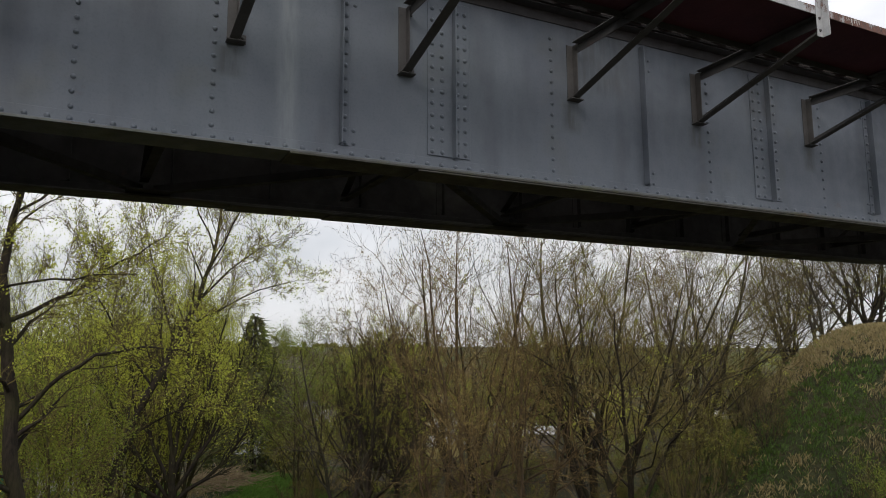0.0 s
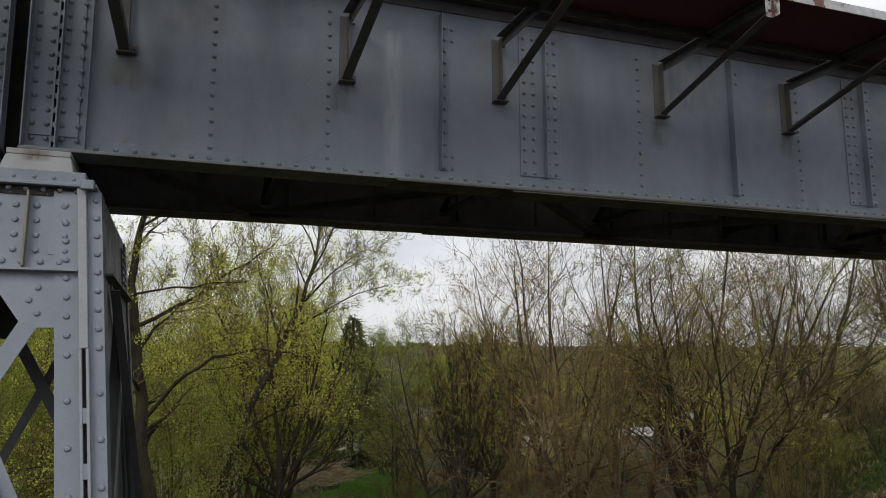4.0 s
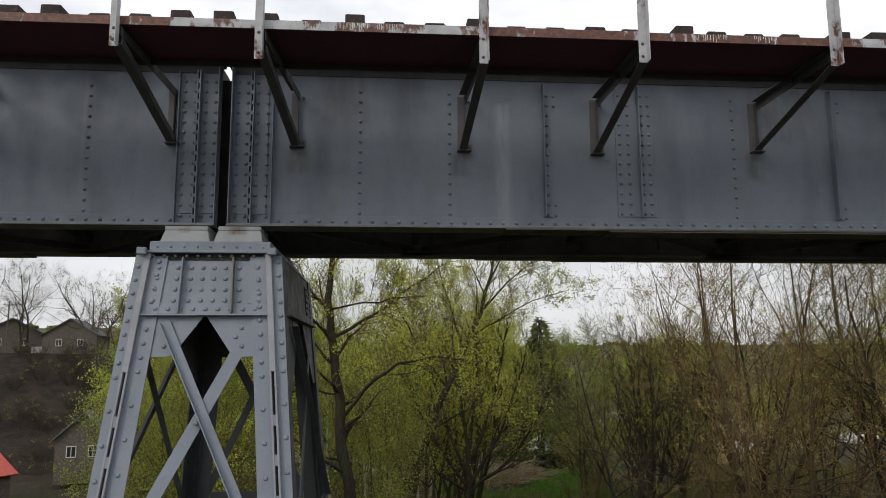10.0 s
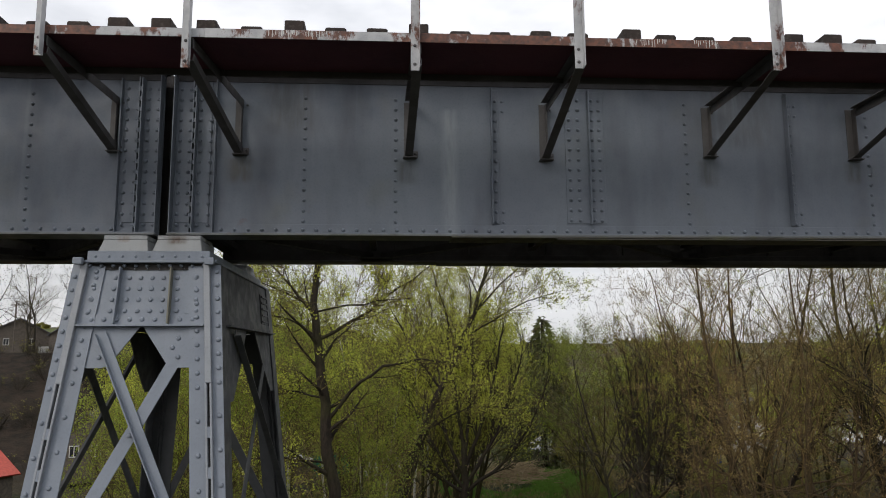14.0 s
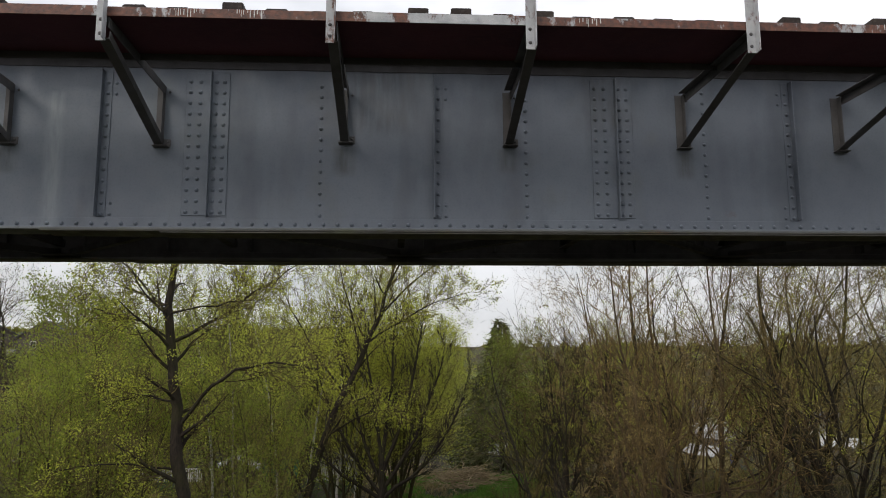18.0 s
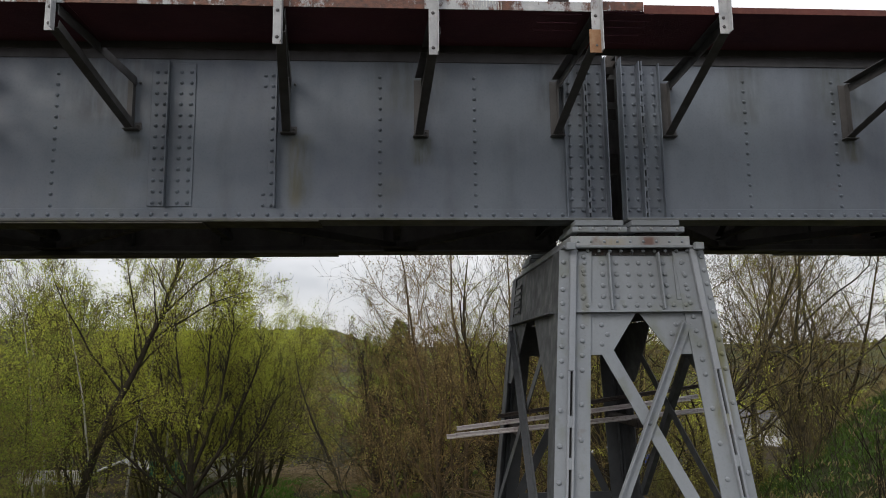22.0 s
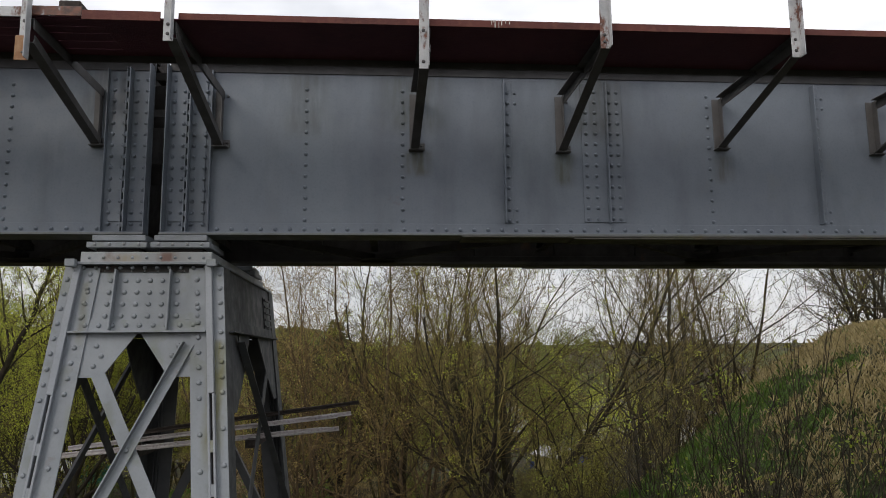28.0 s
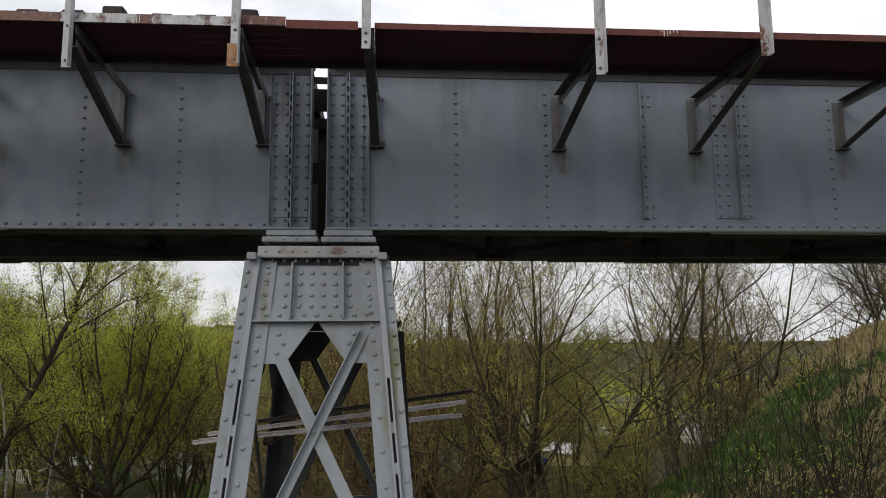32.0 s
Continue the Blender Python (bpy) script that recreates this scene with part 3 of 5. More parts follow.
def bracing(x0):
    """Cross frames and zigzag laterals between the two girders of a span."""
    th = thing("girder_bracing", "shade-dark rusted steel bracing between the two girders", "bracing", "girder bracing")
    ya, yb = 0.105, FAR_Y - 0.105
    stations = [0.3] + [SPAN * k / 8 for k in range(1, 8)] + [SPAN - 0.3]
    for s in (0.2, SPAN - 0.2):
        part("end_diaphragm", Geo().box(x0 + s - 0.006, x0 + s + 0.006, ya + 0.02, yb - 0.02, 0.05, TOP - 0.02), SOFFIT_SHADE, th)
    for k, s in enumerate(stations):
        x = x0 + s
        part("cross_strut", Geo().angle((x, ya, 0.14), (x, yb, 0.14), 0.09, 0.09, 0.011), SOFFIT_SHADE, th)
        part("cross_strut", Geo().angle((x, ya, TOP - 0.2), (x, yb, TOP - 0.2), 0.09, 0.09, 0.011), SOFFIT_SHADE, th)
        part("cross_diagonal", Geo().bar((x - 0.03, ya, 0.2), (x - 0.03, yb, TOP - 0.22), 0.012, 0.08, (1, 0, 0)), SOFFIT_SHADE, th)
        part("cross_diagonal", Geo().bar((x - 0.045, yb, 0.2), (x - 0.045, ya, TOP - 0.22), 0.012, 0.08, (1, 0, 0)), SOFFIT_SHADE, th)
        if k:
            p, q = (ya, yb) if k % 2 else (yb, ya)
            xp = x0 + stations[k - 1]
            part("lateral", Geo().angle((xp + 0.05, p, 0.032), (x - 0.05, q, 0.032), 0.09, 0.08, 0.01), SOFFIT_SHADE, th)
            part("gusset", Geo().box(x - 0.22, x + 0.22, min(q, q + (0.22 if q < 1 else -0.22)), max(q, q + (0.22 if q < 1 else -0.22)), 0.016, 0.028), SOFFIT_SHADE, th)
    if x0 == XA:
        part("joint_strap", Geo().box(x0 - 0.17, x0 + 0.17, 0.30, 0.312, -0.02, 1.70), SOFFIT_SHADE, th)
    if x0 == XB:
        for z0, z1 in ((1.68, 1.76), (1.36, 1.62), (1.16, 1.28), (0.54, 0.77)):
            part("joint_strap", Geo().box(x0 - 0.17, x0 + 0.17, 0.30, 0.312, z0, z1), SOFFIT_SHADE, th)
    return th


for x0 in (XA - SPAN, XA, XB):
    bracing(x0)

# sleepers
timber_a = Geo().box(-0.1, 0.1, -0.66, FAR_Y + 0.66, 0, 0.262).mesh("timber_a", TIMBER, 0.012)
timber_b = Geo().box(-0.115, 0.105, -0.58, FAR_Y + 0.62, 0, 0.252).mesh("timber_b", TIMBER, 0.018)
timber_c = Geo().box(-0.11, 0.1, -0.22, FAR_Y + 0.4, 0, 0.24).mesh("timber_c", TIMBER, 0.015)
rng = random.Random(4)
x = -13.0
while x < 34:
    ob = new("railway_sleeper", rng.choice((timber_a, timber_b)) if x < XB - 0.4 else timber_c)
    ob.matrix_world = pose(x, rng.uniform(-0.03, 0.03), TOP + 0.031, 0, 0, rng.uniform(-0.6, 0.6))
    tagged(ob, "dark weathered timber sleeper across the bridge girders", "sleeper", "bridge sleepers")
    x += rng.choice((0.40, 0.42, 0.44, 0.43)) + (0.1 if rng.random() < 0.08 else 0)

# walkway brackets with their posts
FEET = (-11.2, -9.6, -7.7, -6.0, -4.25, -2.55, -0.66, 0.65, 2.47, 3.97, 5.83, 7.53, 9.39, 11.12, 12.52, 14.08, 15.43, 16.86, 18.05, 20.02, 21.55, 23.26, 24.99, 26.6, 28.2, 29.9, 31.6, 33.2)
# by foot: how far the post stands off along the bridge, the post's foot, the bracket's foot
BENT = {-0.66: (-0.055, 1.257, 0.85), 0.65: (-0.13, 1.174, 0.834), 2.47: (0.04, 1.188, 0.82), 3.97: (0.015, 1.24, 0.812), 5.83: (0.0, 1.26, 0.87), 7.53: (-0.03, 1.24, 0.862), 9.39: (0.025, 1.25, 0.856),
        11.12: (0.035, 1.206, 0.85), 12.52: (-0.08, 1.217, 0.89), 14.08: (0.17, 1.13, 0.86), 15.43: (0.095, 1.055, 0.836), 16.86: (0.035, 1.095, 0.855), 18.05: (-0.05, 1.28, 0.855), 20.02: (0.035, 1.09, 0.844), 21.55: (0.03, 1.30, 0.841), 23.26: (-0.01, 1.26, 0.896)}
EDGE_Y = -1.60


def bracket(x, bend, post_foot, foot):
    th = thing("walkway_bracket", "dark steel walkway bracket with a worn white handrail post", "bracket", "walkway brackets", at=(x, 0, 0))
    part("wall_leg", Geo().box(-0.055, 0.025, -0.0115, -0.0015, foot + 0.012, 1.46).box(0.016, 0.025, -0.085, -0.0116, foot + 0.012, 1.46), BRACKET, th, bevel=0.002)
    part("foot_plate", Geo().box(-0.065, 0.085, -0.09, -0.0015, foot, foot + 0.0115), BRACKET, th, bevel=0.003)
    part("foot_lug", Geo().box(0.03, 0.10, -0.0115, -0.0015, foot + 0.0116, foot + 0.09), BRACKET, th, bevel=0.003)
    at = lambda y: bend * y / EDGE_Y
    arm = Geo().bar((0.03, -0.02, 1.41), (0.03 + bend, EDGE_Y + 0.02, 1.41), 0.009, 0.092)
    arm.bar((-0.012 + at(-0.1), -0.1, 1.4535), (-0.012 + bend, EDGE_Y + 0.02, 1.4535), 0.074, 0.009)
    part("top_arm", arm, BRACKET, th, bevel=0.002)
    part("diagonal", Geo().prism([(-0.045, 0), (0.04, 0), (0.04, 0.075), (0.031, 0.075), (0.031, 0.009), (-0.045, 0.009)], (0.0, -0.055, foot + 0.012), (bend, EDGE_Y + 0.02, max(1.25, post_foot + 0.03)), (0, 0, 1)), BRACKET, th, bevel=0.002)
    post = part("post", Geo().box(bend - 0.06, bend + 0.02, EDGE_Y - 0.012, EDGE_Y - 0.003, post_foot, 2.62).box(bend + 0.0115, bend + 0.02, EDGE_Y - 0.085, EDGE_Y - 0.0121, post_foot, 2.62), POST, th, "worn white angle-iron post", bevel=0.002)
    if x == 16.86:
        part("rusted_plate", Geo().box(bend - 0.085, bend + 0.02, EDGE_Y - 0.0195, EDGE_Y - 0.0128, post_foot - 0.005, post_foot + 0.2), TAN, post, "tan rusted plate at the foot of the post", bevel=0.002)
    for z in (post_foot + 0.06, 1.42):
        part("bolt", Geo().rivet((bend - 0.025, EDGE_Y - 0.0125, z), r=0.016, h=0.012), BRACKET, post)
    for z in (foot + 0.06, 1.40):
        part("bolt", Geo().rivet((0.07, -0.012, z), r=0.014, h=0.014), BRACKET, th)
    return th


for x in FEET:
    bracket(x, *BENT.get(x, (0.02 * math.sin(x * 3), 1.22, 0.86)))

# walkway sheets, bay by bay
walkway = thing("walkway", "rusty sheet-steel walkway along the side of the bridge", "walkway")
rng = random.Random(9)
for k in range(len(FEET) - 1):
    x0, x1 = FEET[k] + 0.0006, FEET[k + 1] - 0.0006
    zz = 1.472 + rng.uniform(-0.004, 0.006)
    inner = -0.78 + rng.uniform(-0.02, 0.02)
    slit = {16.86: (16.92, 17.40, (-1.55, -1.42, -1.29, -1.13, -0.97)), 15.43: (16.42, 16.78, (-1.52, -1.36, -1.21))}.get(FEET[k])
    pieces = [(x0, x1, EDGE_Y + 0.014, inner)]
    if slit:
        # sprung seams that let the light through
        s0, s1, ys = slit
        edges = [EDGE_Y + 0.014] + list(ys) + [inner]
        pieces = [(x0, s0, EDGE_Y + 0.014, inner), (s1, x1, EDGE_Y + 0.014, inner)]
        pieces += [(s0 + 0.0005, s1 - 0.0005, p + (0.006 if p in ys else 0.0), q) for p, q in zip(edges[:-1], edges[1:])]
    for p0, p1, q0, q1 in pieces:
        part("deck_sheet", Geo().box(p0, p1, q0, q1, zz, zz + 0.008), DECK, walkway)
    part("inner_stringer", Geo().box(x0, x1, inner - 0.05, inner - 0.041, zz - 0.065, zz - 0.001).box(x0, x1, inner - 0.0405, inner + 0.015, zz - 0.009, zz - 0.001), TOPSTEEL, walkway)
    brown = x0 > XB + 0.3
    mat = EDGE_RUST if brown else (EDGE_CLEAN if rng.random() < 0.35 else EDGE)
    e = Geo().box(x0, x1, EDGE_Y, EDGE_Y + 0.010, (1.470 if brown else 1.462) + rng.uniform(-0.004, 0.0), (1.528 if brown else 1.545) + rng.uniform(-0.006, 0.006))
    if FEET[k] == 16.86:
        e = Geo().box(x0, 17.29, EDGE_Y, EDGE_Y + 0.010, 1.478, 1.558)
        low = Geo().box(17.294, x1 - 0.14, EDGE_Y, EDGE_Y + 0.010, 1.452, 1.532)
        part("edge_strip", low, EDGE_RUST, walkway, "rust-brown edge strip", bevel=0.002)
    part("edge_strip", e, mat, walkway, "rust-brown edge strip" if brown else "peeling white and rust edge strip", bevel=0.002)

drips = Geo()
rng = random.Random(14)
for x0, x1 in ((1.20, 1.45), (1.52, 1.72), (4.50, 4.76), (5.04, 5.26), (7.9, 8.1), (10.6, 10.9), (12.9, 13.05), (15.8, 16.1), (20.6, 20.75)):
    x = x0
    while x < x1:
        z = 1.543 - rng.uniform(0, 0.015)
        drips.box(x, x + rng.uniform(0.003, 0.008), EDGE_Y - 0.0025, EDGE_Y - 0.0006, z - rng.uniform(0.02, 0.075), z)
        x += rng.uniform(0.012, 0.035)
part("paint_run", drips, TRIM_WHITE, walkway, "white paint runs down the edge strip", kind="stuff")


# ---- the piers ----
BAT_X, BAT_Y, CAP_Z = 0.09, 0.15, -0.39
PIER_LOW = -11.5


def pier(paint, kind_b):
    """A four-legged riveted trestle tower; x from its middle, front cap face at y = -0.36, back at y = 2.6."""
    th = thing("bridge_pier", "pale grey-blue riveted steel trestle pier", "bridge pier", "bridge piers")
    yc = 1.12
    half = yc + 0.36

    def fx(z, x):
        return x + math.copysign((CAP_Z - z) * BAT_X, x)

    def fy(z, d=0.0):
        """How far the face stands from the middle at a height."""
        return half + (CAP_Z - z) * BAT_Y + d

    def face(side):
        """Maps (u across, z, d outward) of one of the four faces to a place."""
        if side == "front":
            return lambda u, z, d=0.0: (u, yc - fy(z, d), z)
        if side == "back":
            return lambda u, z, d=0.0: (-u, yc + fy(z, d), z)
        sx = 1 if side == "right" else -1
        return lambda u, z, d=0.0: (sx * (0.715 + (CAP_Z - z) * BAT_X + d), yc + sx * u, z)

    def normal(side):
        return {"front": (0, -1, BAT_Y), "back": (0, 1, BAT_Y), "right": (1, 0, BAT_X), "left": (-1, 0, BAT_X)}[side]

    # legs: two plates at a right angle, with a cover rib down the front
    for sx in (-1, 1):
        for side in ("front", "back"):
            F, N = face(side), normal(side)
            m = sx if side == "front" else -sx
            leg_paint = paint if side == "front" else PIER_SHADE
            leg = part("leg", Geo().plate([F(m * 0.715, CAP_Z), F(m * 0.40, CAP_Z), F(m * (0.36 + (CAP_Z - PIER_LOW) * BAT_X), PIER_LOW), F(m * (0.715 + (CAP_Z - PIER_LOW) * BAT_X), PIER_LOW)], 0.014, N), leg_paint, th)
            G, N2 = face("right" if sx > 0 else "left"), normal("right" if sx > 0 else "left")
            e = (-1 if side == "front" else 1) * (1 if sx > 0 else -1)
            part("leg_side", Geo().plate([G(e * (half - 0.016), CAP_Z), G(e * (half - 0.30), CAP_Z), G(e * (fy(PIER_LOW) - 0.34), PIER_LOW), G(e * (fy(PIER_LOW) - 0.016), PIER_LOW)], 0.014, N2), PIER_SHADE if side == "back" else PIER_SHADE, th)
            # cover rib, with the dark slots between its tack plates
            rib = Geo()
            p0, p1 = F(m * 0.585, CAP_Z + 0.03, 0.002), F(m * (0.585 + (CAP_Z + 1.55) * BAT_X), -1.55, 0.002)
            rib.bar(p0, p1, 0.06, 0.10, (0, 1, 0.15))
            part("cover_rib", rib, RIB if side == "front" else PIER_SHADE, th, "worn pale cover rib" if side == "front" else "", bevel=0.004)
            low = Geo()
            for off in (-0.023, 0.023):
                a0 = F(m * (0.585 + (CAP_Z + 1.551) * BAT_X) + off, -1.551, 0.002)
                a1 = F(m * (0.585 + (CAP_Z - PIER_LOW) * BAT_X) + off, PIER_LOW, 0.002)
                low.bar(a0, a1, 0.02, 0.10, (0, 1, 0.15))
            part("cover_rib", low, RIB if side == "front" else PIER_SHADE, th, bevel=0.003)
            # no real part: a dark strip that gives the open slot its shade
            s0 = F(m * (0.585 + (CAP_Z + 1.551) * BAT_X), -1.551, 0.003)
            s1 = F(m * (0.585 + (CAP_Z - PIER_LOW) * BAT_X), PIER_LOW, 0.003)
            part("packing_strip", Geo().bar(s0, s1, 0.026, 0.006, (0, 1, 0.15)), SOFFIT_SHADE, th)
            z = -1.95
            while z > -8:
                c = F(m * (0.585 + (CAP_Z - z) * BAT_X), z, 0.018)
                c2 = F(m * (0.585 + (CAP_Z - z + 0.10) * BAT_X), z - 0.10, 0.018)
                part("tack_plate", Geo().bar(c, c2, 0.025, 0.06, (0, 1, 0.15)), leg_paint, th)
                z -= 0.36
            if side == "front":
                for o in (-0.085, 0.085):
                    z = CAP_Z - 0.12
                    k = 0
                    while z > -4.2:
                        step = 0.135 if z > -1.5 else 0.31
                        du = o * (1.05 if o * m > 0 else 1.3)
                        part("rivet", rivet_big(F, N, m * (0.585 + (CAP_Z - z) * BAT_X) + du, z + (0.05 if o > 0 else 0)), paint, th)
                        z -= step
                        k += 1
    # bracing, gussets and cap box on each face
    for side in ("front", "back", "left", "right"):
        F, N = face(side), normal(side)
        wide = side in ("front", "back")
        pa = paint if side == "front" else PIER_SHADE
        e0 = 0.40 if wide else half - 0.30

        def inner(z):
            return e0 + (CAP_Z - z) * (BAT_X if wide else BAT_Y) - 0.02

        w = 0.70 if wide else half - 0.02
        b0 = 0.585 if wide else half - 0.1
        part("cap_plate", Geo().plate([F(-b0, -0.40, -0.018), F(b0, -0.40, -0.018), F(b0 + 0.04, -0.985, -0.018), F(-b0 - 0.04, -0.985, -0.018)], 0.012, N), pa, th)
        part("cap_ledge", Geo().plate([F(-b0 - 0.02, -0.985, 0.055), F(b0 + 0.02, -0.985, 0.055), F(b0 + 0.02, -1.0, 0.055), F(-b0 - 0.02, -1.0, 0.055)], 0.08, N), pa, th)
        part("cap_angle", Geo().plate([F(-b0 - 0.02, -0.885, -0.005), F(b0 + 0.02, -0.885, -0.005), F(b0 + 0.02, -0.984, -0.005), F(-b0 - 0.02, -0.984, -0.005)], 0.012, N), pa, th)
        apex, gz, pt = 0.01, -1.40, 0.255
        if wide:
            for m in (-1, 1):
                part("gusset", Geo().plate([F(m * apex, -1.001, -0.017), F(m * 0.62, -1.001, -0.017), F(m * (0.62 + 0.04), gz, -0.017), F(m * 0.345, gz, -0.017), F(m * 0.30, gz + 0.012, -0.017), F(m * pt, gz + 0.05, -0.017)], 0.012, N), pa, th)
        else:
            for m in (-1, 1):
                part("gusset", Geo().plate([F(m * 0.25, -1.001, -0.017), F(m * (half - 0.05), -1.001, -0.017), F(m * half, -1.75, -0.017), F(m * (half - 0.32), -1.75, -0.017), F(m * 0.75, -1.45, -0.017)], 0.012, N), pa, th)
        panels = [(-1.09, -3.27), (-3.42, -6.4), (-6.55, -9.6)]
        for k, (z0, z1) in enumerate(panels):
            if wide:
                u0 = 0.41 if k == 0 else inner(z0)
                s = 1 if not kind_b else -1
            else:
                u0, s = (inner(z0) if k else 1.05), 1
            u1 = inner(z1)
            part("diagonal", Geo().angle(F(-s * u0, z0, 0.004), F(s * u1, z1, 0.004), 0.095, 0.07, 0.011, N), pa, th)
            part("diagonal", Geo().bar(F(s * (u0 * 0.79 if k == 0 else u0), z0 - (0.28 if k == 0 else 0), -0.024), F(-s * u1, z1, -0.024), 0.12, 0.012, N), pa, th)
            part("strut", Geo().angle(F(-u1, z1 - 0.08, -0.03), F(u1, z1 - 0.08, -0.03), 0.10, 0.09, 0.011, N), PIER_SHADE, th)
        if side == "front":
            for u in (-0.245, 0.245):
                part("cap_stiffener", Geo().bar(F(u, -0.42, 0.02), F(u * 1.04, -0.98, 0.02), 0.016, 0.075, (0, 1, 0.15)), MOSSY if u > 0 and not kind_b else pa, th, bevel=0.003)
            part("patch_plate", Geo().plate([F(-0.555, -0.47, -0.004), F(-0.42, -0.47, -0.004), F(-0.445, -0.88, -0.004), F(-0.585, -0.88, -0.004)], 0.010, N), pa, th)
            part("patch_plate", Geo().plate([F(0.555, -0.47, -0.004), F(0.40, -0.47, -0.004), F(0.40, -0.88, -0.004), F(0.585, -0.88, -0.004)], 0.010, N), pa, th)
            for i in range(4):
                for j in range(4):
                    part("rivet", rivet_big(F, N, -0.165 + 0.11 * i + 0.008 * j * (i - 1.5) / 3, -0.52 - 0.11 * j, -0.017), paint, th)
            for u in (-0.48, -0.30, 0.30, 0.48):
                for j in range(4):
                    part("rivet", rivet_big(F, N, u * (1 + 0.02 * j), -0.52 - 0.11 * j, -0.004 if abs(u) > 0.4 else -0.017), paint, th)
            for i in range(9):
                part("rivet", rivet_big(F, N, -0.48 + 0.12 * i, -0.935, -0.004), paint, th)
                part("rivet", rivet_big(F, N, -0.48 + 0.12 * i, -0.43, -0.016, 0.018), paint, th)
            for m in (-1, 1):
                for u, z in ((0.36, -1.12), (0.31, -1.21), (0.37, -1.30), (0.50, -1.12), (0.52, -1.22), (0.54, -1.32)):
                    part("rivet", rivet_big(F, N, m * u, z, -0.016), paint, th)
            part("rivet", rivet_big(F, N, 0.0, -2.02, 0.016), paint, th)
    # cap top plate, bearing seats
    part("cap_top", Geo().box(-0.69, 0.69, -0.43, 2 * yc + 0.43, -0.376, -0.350), paint, th, bevel=0.004)
    # dark strip added as the shadow line under the overhanging cap plate
    part("cap_shade", Geo().box(-0.60, 0.60, -0.362, -0.33, -0.44, -0.377), SOFFIT_SHADE, th)
    for i in range(11):
        part("bolt", Geo().rivet((-0.55 + 0.11 * i, -0.3625, -0.40), r=0.02, h=0.03), paint, th)
    part("cap_bed", Geo().box(-0.60, 0.60, -0.33, 2 * yc + 0.33, -0.349, -0.245), SHOE if kind_b else paint, th, bevel=0.008)
    for i in range(9):
        part("rivet", Geo().rivet((-0.52 + 0.13 * i, -0.3305, -0.30), r=0.016, h=0.012), paint, th, smooth=True)
    for m in (-1, 1):
        part("corner_cleat", Geo().box(m * 0.63 - 0.045, m * 0.63 + 0.045, -0.49, -0.431, -0.40, -0.33), paint, th, bevel=0.006)
    for yy in (0.0, 2 * yc + 0.16):
        for m in (-1, 1):
            if kind_b:
                shoe = Geo().box(m * 0.285 - 0.245, m * 0.285 + 0.245, yy - 0.27, yy + 0.27, -0.13, -0.075)
                part("sole_plate", shoe, paint, th, bevel=0.006)
                q = 0.292
                part("bearing_plate", Geo().box(m * q - 0.275, m * q + 0.275, yy - 0.30, yy + 0.30, -0.20, -0.145), paint, th, bevel=0.006)
                part("bearing_roller", Geo().box(m * q - 0.2, m * q + 0.2, yy - 0.24, yy + 0.24, -0.24, -0.13), SOFFIT_SHADE, th)
                if yy < 1:
                    for i in range(4):
                        part("bolt", Geo().rivet((m * q - 0.2 + i * 0.133, yy - 0.3005, -0.167), r=0.017, h=0.014), SHOE, th)
            else:
                shoe = Geo()
                x0, x1 = m * 0.265 - 0.215, m * 0.265 + 0.215
                k = 0.03
                shoe.add([(x0, yy - 0.25, -0.12), (x1, yy - 0.25, -0.12), (x1, yy + 0.25, -0.12), (x0, yy + 0.25, -0.12), (x0 - k, yy - 0.30, -0.2445), (x1 + k, yy - 0.30, -0.2445), (x1 + k, yy + 0.30, -0.2445), (x0 - k, yy + 0.30, -0.2445)],
                         [(0, 1, 2, 3), (7, 6, 5, 4), (4, 5, 1, 0), (5, 6, 2, 1), (6, 7, 3, 2), (7, 4, 0, 3)])
                shoe.box(x0, x1, yy - 0.25, yy + 0.25, -0.119, -0.075)
                part("bearing_shoe", shoe, SHOE, th, "off-white bearing shoe with rust stains", bevel=0.005)
    # cap side box
    for sx in (-1, 1):
        G = face("right" if sx > 0 else "left")
        NN = normal("right" if sx > 0 else "left")
        part("side_plate", Geo().plate([G(sx * 0.74, -0.50, -0.004), G(sx * 1.16, -0.50, -0.004), G(sx * 1.19, -0.88, -0.004), G(sx * 0.74, -0.88, -0.004)], 0.012, NN), PIER_SHADE, th)
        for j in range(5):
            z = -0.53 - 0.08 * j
            part("side_bar", Geo().bar(G(sx * 0.76, z, 0.004), G(sx * 1.15, z, 0.004), 0.02, 0.016, NN), PIER_SHADE, th)
    return th


def rivet_big(F, N, u, z, d=0.0015, r=0.025):
    return Geo().rivet(F(u, z, d), N, r=r, h=r * 0.75)


pier_a = pier(PIER, False)
pier_a.location = (XA - 0.028, 0, 0)
pier_b = pier(PIER_B, True)
pier_b.location = (XB + 0.06, 0, 0)
copy_thing(pier_a, pose(XA - SPAN, 0, 0))
abut = Geo().box(XB + SPAN - 0.9, XB + SPAN + 2.2, -1.2, FAR_Y + 1.2, -9, -0.06)
tagged(new("abutment", abut.mesh("abutment", CONCRETE, 0.03)), "grey concrete abutment in the grassy embankment", "abutment", kind="structure")

